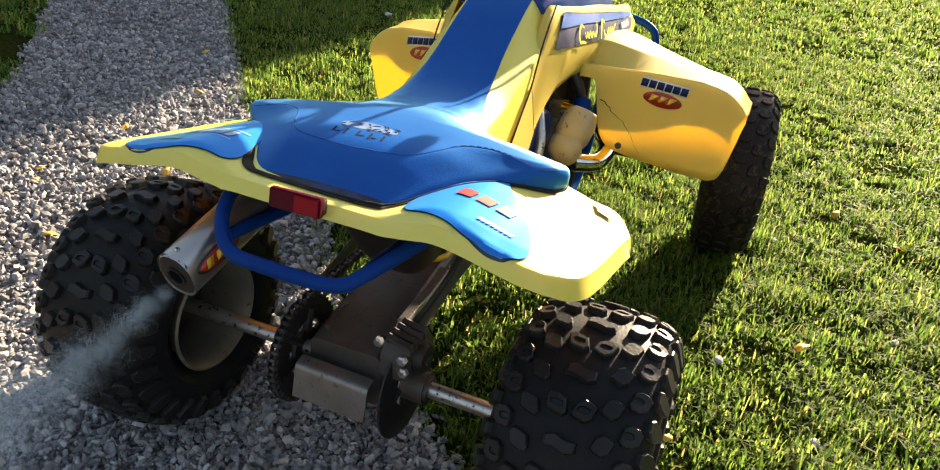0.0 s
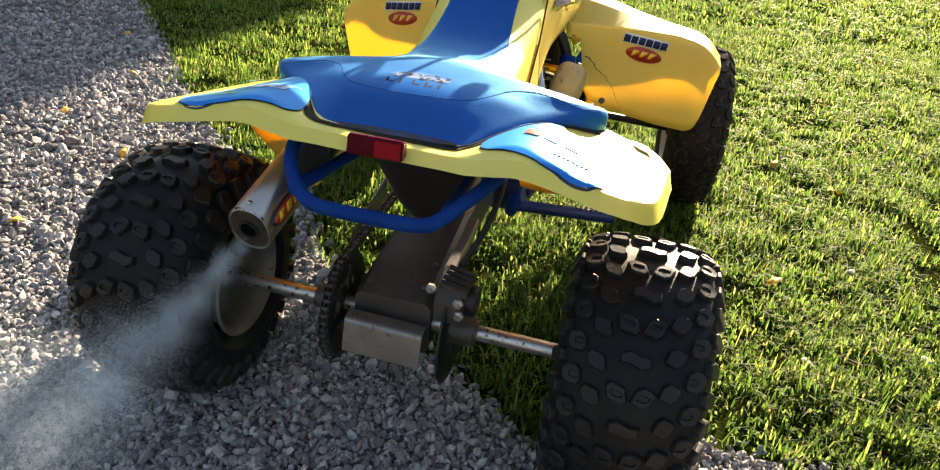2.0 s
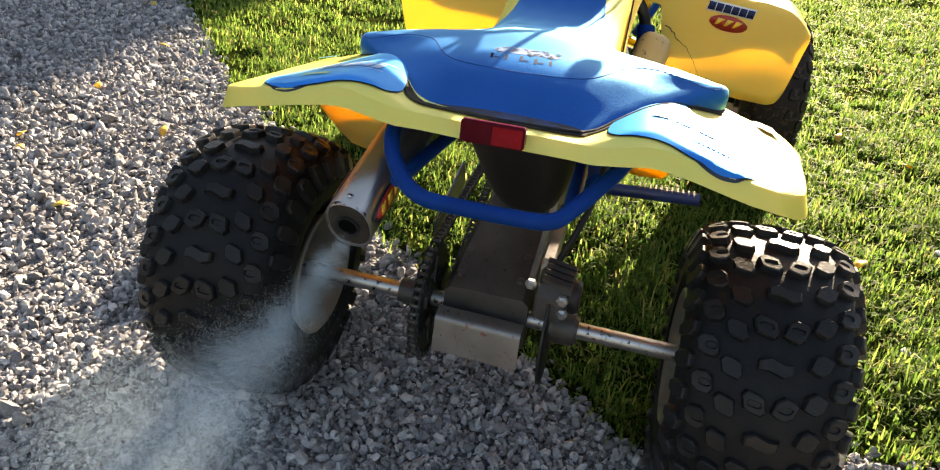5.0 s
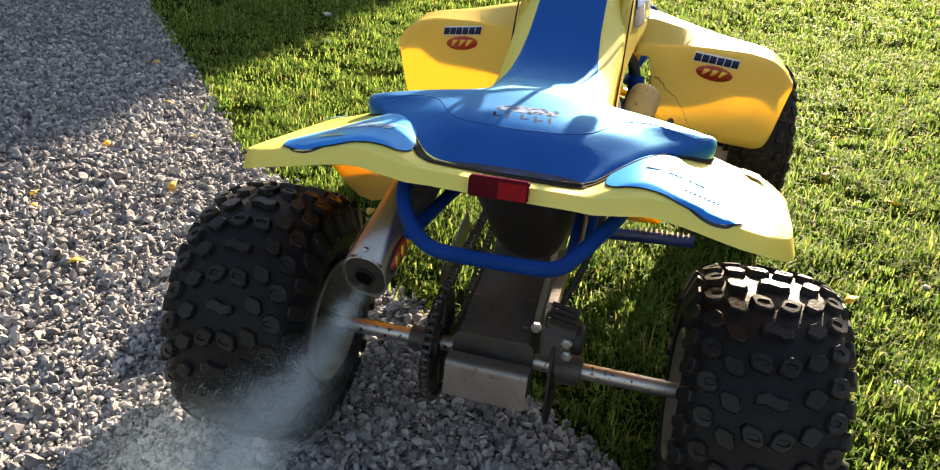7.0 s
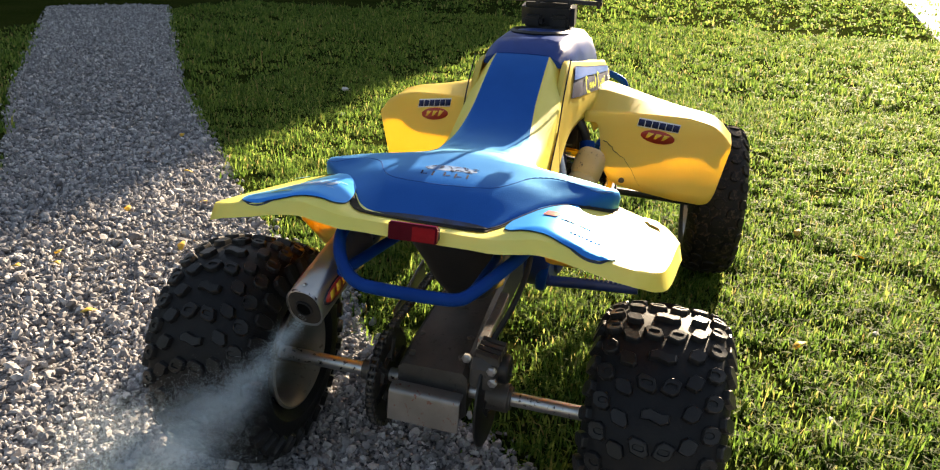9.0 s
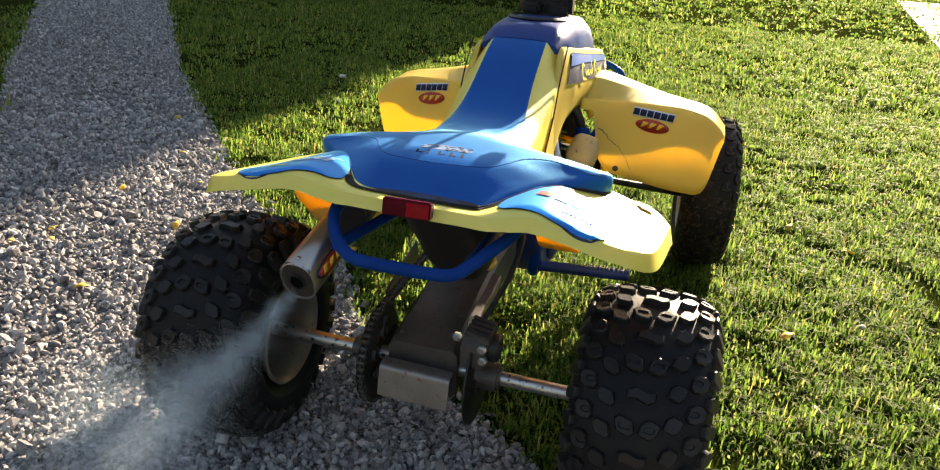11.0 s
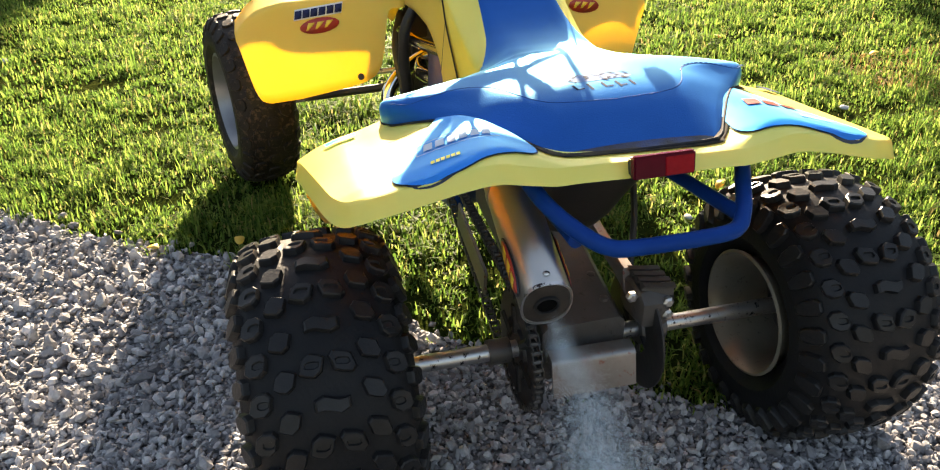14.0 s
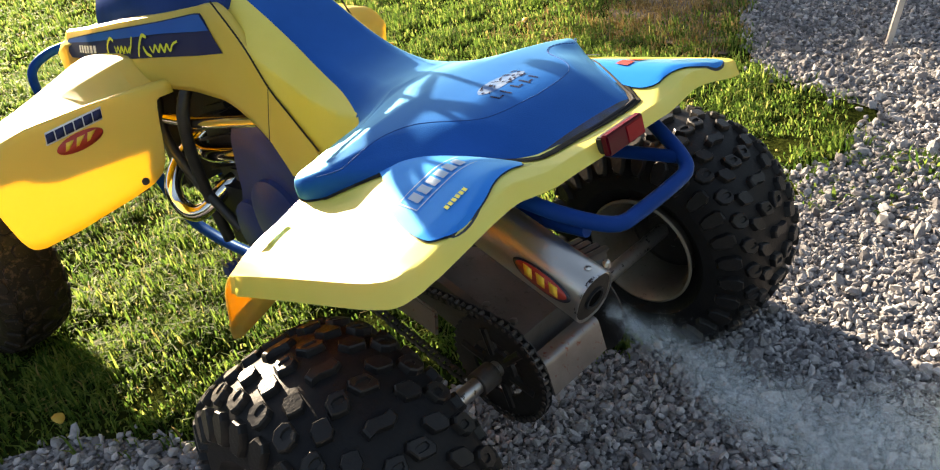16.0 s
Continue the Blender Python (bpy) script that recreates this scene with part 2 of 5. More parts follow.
LAWN = ground_material()
WOODS_SCREEN = surface("woods_screen", (0.012, 0.02, 0.008), (0.045, 0.055, 0.018), 0.9, scale=0.35, fine=2.0, bump=0.0)
STONES = island_material("crushed_stone", [(0.0, (0.140, 0.134, 0.142)), (0.35, (0.235, 0.228, 0.238)), (0.7, (0.33, 0.322, 0.33)), (0.93, (0.44, 0.43, 0.435)), (1.0, (0.52, 0.50, 0.50))], 0.85)
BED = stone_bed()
EARTH = surface("bare_dry_earth", (0.085, 0.055, 0.035), (0.15, 0.10, 0.065), 0.95, scale=6, fine=70, bump=0.9)
DRY = island_material("dry_grass_blade", [(0.0, (0.20, 0.12, 0.04)), (0.5, (0.32, 0.21, 0.08)), (1.0, (0.42, 0.31, 0.13))], 0.7, translucent=(0.3, 1.2))
GRASS = island_material("grass_blade", [(0.0, (0.026, 0.057, 0.013)), (0.42, (0.067, 0.120, 0.025)), (0.82, (0.127, 0.178, 0.042)), (0.95, (0.17, 0.195, 0.058)), (1.0, (0.24, 0.18, 0.08))], 0.55, translucent=(0.54, 2.2), spec=0.04)
SMOKE = surface("smoke_droplets", (0.62, 0.75, 0.82), (0.68, 0.79, 0.85), 0.9, spec=0.0, bump=0.0, translucent=(0.5, (0.58, 0.75, 0.86)))
LEAF = surface("yellow_leaf", (0.62, 0.38, 0.05), (0.70, 0.5, 0.1), 0.6, scale=40, bump=0.2, translucent=(0.3, (0.8, 0.5, 0.05)))


# ---- mesh helpers ----
def smooth(me, angle=38.0):
    for p in me.polygons:
        p.use_smooth = True
    me.set_sharp_from_angle(angle=radians(angle))


def part(name, bm, mat, parent, label="", angle=38.0):
    """Links a bmesh as one mesh object under a thing or a part."""
    bmesh.ops.recalc_face_normals(bm, faces=bm.faces)
    me = bpy.data.meshes.new(name)
    bm.to_mesh(me)
    bm.free()
    me.materials.append(mat)
    smooth(me, angle)
    ob = new(name, me)
    ob.parent = parent
    if label:
        tagged(ob, label)
    return ob


def solid(ob, thickness, offset=-1.0):
    md = ob.modifiers.new("thickness", "SOLIDIFY")
    md.thickness, md.offset = thickness, offset
    return ob


def thing(name, label, category, group="", kind=""):
    return tagged(new(name), label, category, group, kind)


def lerp(keys, x):
    """Piecewise smooth value through (x, value) keys."""
    if x <= keys[0][0]:
        return keys[0][1]
    for (a, va), (b, vb) in zip(keys, keys[1:]):
        if x <= b:
            f = (x - a) / (b - a)
            return va + (vb - va) * f
    return keys[-1][1]


def soft(keys, x, w=0.012):
    return sum(lerp(keys, x + d * w) for d in (-1.5, -0.75, 0, 0.75, 1.5)) / 5


def grid_faces(bm, rows, closed=False):
    """Joins rows of points, each as long as the next, into a sheet."""
    vs = [[bm.verts.new(p) for p in row] for row in rows]
    for a, b in zip(vs, vs[1:]):
        k = len(a)
        for i in range(k if closed else k - 1):
            j = (i + 1) % k
            bm.faces.new((a[i], a[j], b[j], b[i]))
    return vs


def loft(rows, caps=True):
    bm = bmesh.new()
    vs = grid_faces(bm, rows, True)
    if caps:
        bm.faces.new(vs[0])
        bm.faces.new(vs[-1][::-1])
    return bm


def bend(points, n=8):
    """A smooth line through points."""
    ps = [Vector(p) for p in points]
    out = []
    for i in range(len(ps) - 1):
        p0, p1, p2, p3 = ps[max(i - 1, 0)], ps[i], ps[i + 1], ps[min(i + 2, len(ps) - 1)]
        for k in range(n):
            t = k / n
            out.append(0.5 * ((2 * p1) + (p2 - p0) * t + (2 * p0 - 5 * p1 + 4 * p2 - p3) * t * t + (3 * p1 - p0 - 3 * p2 + p3) * t ** 3))
    return out + [ps[-1]]


def tube(points, r, seg=14, bm=None, curved=True, n=8):
    bm = bm or bmesh.new()
    ps = bend(points, n) if curved else [Vector(p) for p in points]
    rows, up = [], Vector((0.13, 0.21, 0.97))
    for i, p in enumerate(ps):
        d = (ps[min(i + 1, len(ps) - 1)] - ps[max(i - 1, 0)]).normalized()
        a = d.cross(up)
        a = (a if a.length > 0.1 else d.cross(Vector((1, 0, 0)))).normalized()
        b = d.cross(a)
        up = -b if (-b).dot(up) > 0 else b
        rr = r(i / (len(ps) - 1)) if callable(r) else r
        rows.append([p + (a * math.cos(2 * math.pi * k / seg) + up * math.sin(2 * math.pi * k / seg)) * rr for k in range(seg)])
    vs = grid_faces(bm, rows, True)
    bm.faces.new(vs[0])
    bm.faces.new(vs[-1][::-1])
    return bm


def turned(profile, seg=48, axis="x", at=(0, 0, 0), bm=None):
    """A profile of (along, radius) turned round an axis."""
    bm = bm or bmesh.new()
    at = Vector(at)
    rows = []
    for k in range(seg):
        c, s = math.cos(2 * math.pi * k / seg), math.sin(2 * math.pi * k / seg)
        row = []
        for u, r in profile:
            q = Vector((u, r * c, r * s)) if axis == "x" else Vector((r * c, u, r * s)) if axis == "y" else Vector((r * c, r * s, u))
            row.append(at + q)
        rows.append(row)
    vs = [[bm.verts.new(p) for p in row] for row in rows]
    for i in range(seg):
        a, b = vs[i], vs[(i + 1) % seg]
        for j in range(len(profile) - 1):
            bm.faces.new((a[j], a[j + 1], b[j + 1], b[j]))
    bmesh.ops.remove_doubles(bm, verts=bm.verts, dist=1e-6)
    return bm


def block(size, at=(0, 0, 0), m=None, bevel=0.003, bm=None):
    bm = bm or bmesh.new()
    r = bmesh.ops.create_cube(bm, size=1.0)
    mm = Matrix.Translation(at) @ (m or Matrix()) @ Matrix.Diagonal((*size, 1))
    bmesh.ops.transform(bm, matrix=mm, verts=r["verts"])
    if bevel:
        es = {e for v in r["verts"] for e in v.link_edges}
        bmesh.ops.bevel(bm, geom=list(es), offset=bevel, segments=2, affect="EDGES")
    return bm


def slab(outline, depth, bm=None, way=Vector((0, 0, 1))):
    """A flat outline given thickness."""
    bm = bm or bmesh.new()
    f = bm.faces.new([bm.verts.new(p) for p in outline])
    r = bmesh.ops.extrude_face_region(bm, geom=[f])
    bmesh.ops.translate(bm, verts=[v for v in r["geom"] if isinstance(v, bmesh.types.BMVert)], vec=way * depth)
    return bm


# ---- ground ----
SHORE = [(-7.5, 9.2), (-3.25, 3.65), (-1.78, 1.93), (-1.33, 1.40), (-1.04, 1.15), (-0.62, 0.88), (-0.42, 0.56), (-0.24, 0.45), (-0.02, 0.22), (0.13, 0.11), (0.29, 0.0), (0.6, 0.12),
         (0.93, 0.12), (1.04, -0.02), (1.15, 0.06), (1.30, -0.04), (1.45, 0.0), (1.64, -0.03), (1.74, 0.2), (1.83, 0.42), (2.03, 0.60), (2.25, 0.74), (2.40, 0.83), (2.75, 0.96), (4.5, 1.5), (9.0, 2.0), (9.0, -7.0), (-9.0, -7.0),
         (-4.6, -1.4), (-2.42, 1.1), (-2.85, 1.62), (-4.0, 2.76), (-8.6, 8.0)]


def inside(x, y):
    """Whether places lie on the gravel."""
    hit = np.zeros(x.shape, bool)
    for (x1, y1), (x2, y2) in zip(SHORE, SHORE[1:] + SHORE[:1]):
        c = ((y1 > y) != (y2 > y)) & (x < (x2 - x1) * (y - y1) / (y2 - y1 + 1e-12) + x1)
        hit ^= c
    return hit


def rounded_plan(points, n=5):
    """A closed smooth outline through points."""
    ps, out = [Vector((*p, 0)) for p in points], []
    for i in range(len(ps)):
        p0, p1, p2, p3 = ps[i - 1], ps[i], ps[(i + 1) % len(ps)], ps[(i + 2) % len(ps)]
        for j in range(n):
            t = j / n
            q = 0.5 * ((2 * p1) + (p2 - p0) * t + (2 * p0 - 5 * p1 + 4 * p2 - p3) * t * t + (3 * p1 - p0 - 3 * p2 + p3) * t ** 3)
            out.append((q.x, q.y))
    return out


bm = bmesh.new()
bm.faces.new([bm.verts.new(p) for p in ((-400, -400, 0), (400, -400, 0), (400, 400, 0), (-400, 400, 0))])
tagged(part("ground", bm, LAWN, None), "mossy lawn soil under short autumn grass", "ground", kind="structure")
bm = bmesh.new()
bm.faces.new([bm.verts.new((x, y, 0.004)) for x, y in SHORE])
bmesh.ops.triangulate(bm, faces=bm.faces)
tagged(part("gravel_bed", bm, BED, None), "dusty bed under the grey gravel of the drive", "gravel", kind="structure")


def joined(name, verts, faces, mat, label, category, flat=False):
    me = bpy.data.meshes.new(name)
    v, f = np.asarray(verts, np.float32).reshape(-1, 3), np.asarray(faces, np.int32)
    k = f.shape[1]
    me.vertices.add(len(v))
    me.vertices.foreach_set("co", v.ravel())
    me.loops.add(f.size)
    me.loops.foreach_set("vertex_index", f.ravel())
    me.polygons.add(len(f))
    me.polygons.foreach_set("loop_start", np.arange(0, f.size, k, dtype=np.int32))
    me.polygons.foreach_set("use_smooth", np.full(len(f), not flat))
    me.update(calc_edges=True)
    me.materials.append(mat)
    return tagged(new(name, me), label, category, kind="stuff")


def ico(sub):
    b = bmesh.new()
    if sub:
        bmesh.ops.create_icosphere(b, subdivisions=sub, radius=1.0)
    else:
        k = [b.verts.new(p) for p in ((1, 0, 0), (0, 1, 0), (-1, 0, 0), (0, -1, 0), (0, 0, 1), (0, 0, -1))]
        for i in range(4):
            b.faces.new((k[i], k[(i + 1) % 4], k[4]))
            b.faces.new((k[(i + 1) % 4], k[i], k[5]))
        b.verts.index_update()
    v = np.array([q.co[:] for q in b.verts])
    f = np.array([[q.index for q in p.verts] for p in b.faces])
    b.free()
    return v, f


def turns(rng, n):
    q = rng.normal(size=(n, 4))
    q /= np.linalg.norm(q, axis=1)[:, None]
    w, x, y, z = q.T
    return np.stack([1 - 2 * (y * y + z * z), 2 * (x * y - z * w), 2 * (x * z + y * w), 2 * (x * y + z * w), 1 - 2 * (x * x + z * z), 2 * (y * z - x * w),
                     2 * (x * z - y * w), 2 * (y * z + x * w), 1 - 2 * (x * x + y * y)], 1).reshape(n, 3, 3)


def scatter(rng, box, density):
    n = int((box[2] - box[0]) * (box[3] - box[1]) * density)
    return rng.uniform(box[0], box[2], n), rng.uniform(box[1], box[3], n)


def gravel(name, boxes, density, size, sub, seed, hole=None):
    rng = np.random.default_rng(seed)
    xs, ys = zip(*(scatter(rng, b, density) for b in boxes))
    x, y = np.concatenate(xs), np.concatenate(ys)
    keep = inside(x + rng.normal(0, 0.02, x.shape), y + rng.normal(0, 0.02, x.shape))
    if hole:
        keep &= ~((x > hole[0]) & (x < hole[2]) & (y > hole[1]) & (y < hole[3]))
    x, y = x[keep], y[keep]
    n = len(x)
    base, f = ico(sub)
    r = size * np.exp(rng.normal(0, 0.28, n))
    shape = np.stack([r * rng.uniform(1.0, 1.6, n), r * rng.uniform(0.75, 1.1, n), r * rng.uniform(0.45, 0.8, n)], 1)
    v = base[None] * (1 + rng.normal(0, 0.17, (n, len(base), 1))) * shape[:, None, :]
    flat = turns(rng, n)
    v = np.einsum("nij,nkj->nki", flat, v)
    z = 0.004 + r * rng.uniform(0.1, 1.0, n)
    v += np.stack([x, y, z], 1)[:, None, :]
    faces = f[None] + (np.arange(n) * len(base))[:, None, None]
    return joined(name, v, faces.reshape(-1, 3), STONES, "loose grey and pinkish crushed gravel stones", "gravel", flat=True)


NEAR = (-1.05, -0.6, 0.95, 0.30)
MID = (-3.2, -0.9, 2.0, 2.5)
gravel("gravel", [NEAR], 9500, 0.0066, 1, 3)
gravel("gravel", [NEAR], 6500, 0.0050, 0, 8)
gravel("gravel", [MID], 2950, 0.0088, 1, 4, NEAR)
gravel("gravel", [MID], 1200, 0.0065, 0, 9, NEAR)
gravel("gravel", [(-3.6, -2.6, 2.4, -0.9)], 1000, 0.0140, 0, 10)
gravel("gravel", [(2.0, -0.9, 4.4, 1.8)], 2900, 0.0092, 0, 6)
gravel("gravel", [(-8.5, 2.2, -2.0, 9.0)], 2000, 0.0100, 0, 5, MID)


def field(rng, x, y, cell):
    """Smooth random values over the plan, from -1 to 1."""
    i0, j0 = math.floor(x.min() / cell) - 1, math.floor(y.min() / cell) - 1
    g = rng.uniform(-1, 1, (int(x.max() / cell) - i0 + 4, int(y.max() / cell) - j0 + 4))
    u, v = x / cell - i0, y / cell - j0
    i, j = u.astype(int), v.astype(int)
    fu, fv = u - i, v - j
    fu, fv = fu * fu * (3 - 2 * fu), fv * fv * (3 - 2 * fv)
    return (g[i, j] * (1 - fu) + g[i + 1, j] * fu) * (1 - fv) + (g[i, j + 1] * (1 - fu) + g[i + 1, j + 1] * fu) * fv


def blades(name, box, density, height, width, seed, hole=None, on_gravel=False, mat=GRASS, label="short green and yellowing lawn grass", rough=2.1):
    rng = np.random.default_rng(seed)
    tx, ty = scatter(rng, box, density / 14)
    tuft = rng.integers(0, len(tx), int(len(tx) * 14 * 0.8))
    spread = 0.010 + 0.35 * height
    ox, oy = rng.normal(0, spread, len(tuft)), rng.normal(0, spread, len(tuft))
    lx, ly = scatter(rng, box, density * 0.2)
    x, y = np.concatenate([tx[tuft] + ox, lx]), np.concatenate([ty[tuft] + oy, ly])
    size = np.concatenate([np.exp(rng.normal(0, 0.28, len(tx)))[tuft], rng.uniform(0.45, 0.75, len(lx))])
    way = np.concatenate([np.arctan2(oy, ox) + rng.normal(0, 0.9, len(ox)), rng.uniform(0, 6.28, len(lx))])
    clump = field(rng, x, y, 0.22) + 0.9 * field(rng, x, y, 0.07) + 0.6 * field(rng, x, y, 0.9)
    keep = rng.uniform(-rough, 0.85, x.shape) < clump
    keep &= inside(x + rng.normal(0, 0.03, x.shape), y + rng.normal(0, 0.03, x.shape)) == on_gravel
    if hole:
        keep &= ~((x > hole[0]) & (x < hole[2]) & (y > hole[1]) & (y < hole[3]))
    if mat is GRASS:
        keep &= rng.uniform(0, 1, x.shape) > 1.25 * np.exp(-((x - 2.62) / 0.50) ** 2 - ((y - 1.32 - 0.25 * (x - 2.62)) / 0.30) ** 2)
    x, y, clump, size, way = x[keep], y[keep], clump[keep], size[keep], way[keep]
    n = len(x)
    h = height * size * np.exp(rng.normal(0, 0.30, n)) * (0.9 + 0.35 * np.clip(clump, -0.8, 1.2))
    a = way
    lean = rng.uniform(0.1, 1.42, n)
    d = np.stack([np.cos(a), np.sin(a), np.zeros(n)], 1)
    s = np.stack([-np.sin(a), np.cos(a), np.zeros(n)], 1) * (width * rng.uniform(0.6, 1.3, n) / 2)[:, None]
    p0 = np.stack([x, y, np.zeros(n)], 1)
    up = np.array([[0, 0, 1.0]])
    p1 = p0 + d * (h * lean * 0.25)[:, None] + up * (h * 0.6)[:, None]
    p2 = p0 + d * (h * lean * 0.85)[:, None] + up * (h * (1.0 - 0.3 * lean))[:, None]
    v = np.stack([p0 - s, p0 + s, p1 + s * 0.8, p1 - s * 0.8, p2], 1)
    o = (np.arange(n) * 5)[:, None]
    faces = np.concatenate([o + np.array([[0, 1, 2]]), o + np.array([[0, 2, 3]]), o + np.array([[3, 2, 4]])])
    return joined(name, v, faces, mat, label, "grass", flat=True)


LAWN_NEAR = (-1.6, -0.5, 2.3, 2.2)
LAWN_MID = (-2.9, -0.2, 4.2, 5.0)
blades("grass", LAWN_NEAR, 24500, 0.030, 0.0052, 11, rough=1.5)
blades("grass", LAWN_MID, 10000, 0.030, 0.0072, 12, LAWN_NEAR, rough=1.6)
blades("grass", (-7, 2.0, 7.5, 10.5), 2300, 0.040, 0.0125, 13, LAWN_MID)
blades("grass", (-5, 10.5, 9, 25), 230, 0.055, 0.030, 14)
blades("dry_grass", (1.90, 0.70, 3.4, 1.95), 9000, 0.034, 0.0050, 15, None, False, DRY, "dry brown grass round a bare patch")
blades("weeds", (0.98, -0.30, 1.40, 0.08), 3000, 0.030, 0.010, 16, None, True, GRASS, "small green weeds growing through the gravel")
bm = bmesh.new()
bm.faces.new([bm.verts.new((x, y, 0.003)) for x, y in rounded_plan([(2.02, 0.70), (2.10, 1.05), (2.05, 1.30), (2.35, 1.50), (2.8, 1.72), (3.6, 1.95), (4.3, 1.75), (3.6, 1.30), (2.75, 1.0), (2.3, 0.80)])])
bmesh.ops.triangulate(bm, faces=bm.faces)
tagged(part("earth_patch", bm, EARTH, None), "bare brown earth between lawn and gravel", "earth", kind="structure")

# far path beyond the lawn
bm = slab([Vector(p) for p in ((3.15, 8.5, 0), (4.3, 8.5, 0), (7.2, 22, 0), (5.2, 22, 0))], 0.03)
tagged(part("pavement", bm, CONCRETE, None), "pale concrete path beyond the lawn", "path", kind="structure")

# unseen tall leafy trees, shaped to cast the shade over the drive
EDGE = [(0.0, -3.2), (3.81, -0.34), (5.55, 1.1), (7.18, 2.03), (9.5, 3.2)]
rng = np.random.default_rng(17)
lobe_v, lobe_f = ico(2)
leaf = np.array([[-0.11, 0, 0], [0, -0.05, 0.01], [0.11, 0, 0], [0, 0.05, 0.01]])
for k, (x_lo, x_hi, root) in enumerate(((-4.2, 9.0, -4.6), (-9.6, -4.2, -7.4), (-16.0, -9.6, -12.6))):
    tall = thing("tree", "unseen tall leafy tree shaped to shade the drive", "tree", "trees beside the drive")
    bm = tube([(root, 22.0, 0), (root + 0.1, 22.05, 2.0), (root + 0.5, 22.0, 5.0), (root + 1.4, 22.0, 8.6)], lambda f: 0.34 - 0.26 * f, 14)
    for j in range(7):
        z = 1.6 + 0.95 * j
        x1 = min(lerp(EDGE, z + 1.2) - 1.2, x_hi - 0.6)
        tube([(root + 0.12 * j, 22.0, z), ((root + x1) / 2, 22.2, z + 0.7), (x1, 22.0 + 0.3 * (-1) ** j, z + 1.2)], lambda f: 0.13 - 0.10 * f, 8, bm)
        tube([(root + 0.12 * j, 22.0, z), (root - 0.8, 21.7, z + 0.8), (max(root - 1.9, x_lo + 0.6), 22.1, z + 1.3)], lambda f: 0.11 - 0.09 * f, 8, bm)
    part("trunk", bm, BARK, tall)
    spots = []
    for z in np.arange(0.65, 9.4, 0.42):
        reach = lerp(EDGE, z)
        x = reach - 0.80 + rng.uniform(-0.12, 0.04)
        while x > -16.0:
            if x_lo <= x < x_hi:
                spots.append((x, 22.0 + rng.uniform(-0.7, 0.7), z + rng.uniform(-0.1, 0.1), rng.uniform(0.66, 0.82)))
            x -= rng.uniform(0.55, 0.85)
    c = np.array(spots)
    bumps = 1 + rng.normal(0, 0.07, (len(c), len(lobe_v), 1))
    v = lobe_v[None] * bumps * c[:, 3:4, None] + c[:, None, :3]
    f = lobe_f[None] + (np.arange(len(c)) * len(lobe_v))[:, None, None]
    pick = rng.integers(0, len(c), 9000)
    q = rng.normal(size=(9000, 3))
    q = q / np.linalg.norm(q, axis=1)[:, None] * (c[pick, 3] * rng.uniform(0.98, 1.14, 9000))[:, None] + c[pick, :3]
    lv = np.einsum("nij,kj->nki", turns(rng, 9000), leaf) + q[:, None, :]
    lf = np.array([[0, 1, 2], [0, 2, 3]])[None] + (np.arange(9000) * 4)[:, None, None] + v.shape[0] * v.shape[1]
    crown = joined("crown", np.concatenate([v.reshape(-1, 3), lv.reshape(-1, 3)]), np.concatenate([f.reshape(-1, 3), lf.reshape(-1, 3)]), GRASS, "dense green leafy crown", "", flat=True)
    for key in ("category", "kind"):
        if key in crown:
            del crown[key]
    crown.parent = tall

# unseen tree, added to shade the far corner of gravel
tree = thing("tree", "unseen leafy tree added to shade the gravel corner", "tree")
bm = tube([(6.0, 12.0, 0), (5.95, 12.02, 1.4), (5.9, 12.0, 2.8), (5.88, 12.0, 4.3)], lambda f: 0.13 - 0.09 * f, 12)
for k in range(9):
    q = k * 2.4
    tube([(5.93, 12.0, 2.4 + 0.2 * k), (5.93 + 0.6 * math.cos(q), 12 + 0.4 * math.sin(q), 3.0 + 0.19 * k), (5.93 + 1.3 * math.cos(q), 12 + 0.7 * math.sin(q), 3.6 + 0.12 * k)], lambda f: 0.04 - 0.03 * f, 7, bm)
# long bough for a leaf clump added to shade ground under the bike
tube([(5.93, 12.0, 3.6), (4.8, 12.05, 4.25), (3.6, 12.0, 4.5), (2.5, 12.0, 4.45)], lambda f: 0.035 - 0.027 * f, 8, bm)
part("trunk", bm, BARK, tree)
rng = np.random.default_rng(31)
n = 9000
q = rng.normal(size=(n, 3))
q = q / np.linalg.norm(q, axis=1)[:, None] * rng.uniform(0.2, 1.0, n)[:, None] ** 0.45
q *= (1 + 0.16 * np.sin(7 * q[:, :1] + 2) * np.cos(6 * q[:, 2:] + 1))
c = np.array([6.08, 12.0, 4.20]) + q * np.array([1.75, 0.9, 0.75])
leaf = np.array([[-0.07, 0, 0], [0, -0.032, 0.006], [0.07, 0, 0], [0, 0.032, 0.006]])
# clump set on the sun's line to the ground between the rear wheels
shade_clump = rng.normal(size=(900, 3))
shade_clump = shade_clump / np.linalg.norm(shade_clump, axis=1)[:, None] * rng.uniform(0.1, 1.0, 900)[:, None] ** 0.45
c[:900] = np.array([2.54, 12.0, 4.45]) + shade_clump * np.array([0.27, 0.2, 0.115])
v = np.einsum("nij,kj->nki", turns(rng, n), leaf) + c[:, None, :]
crown = joined("crown", v, np.arange(4 * n).reshape(n, 4), GRASS, "dense green leafy crown", "", flat=True)
for key in ("category", "kind"):
    if key in crown:
        del crown[key]
crown.parent = tree

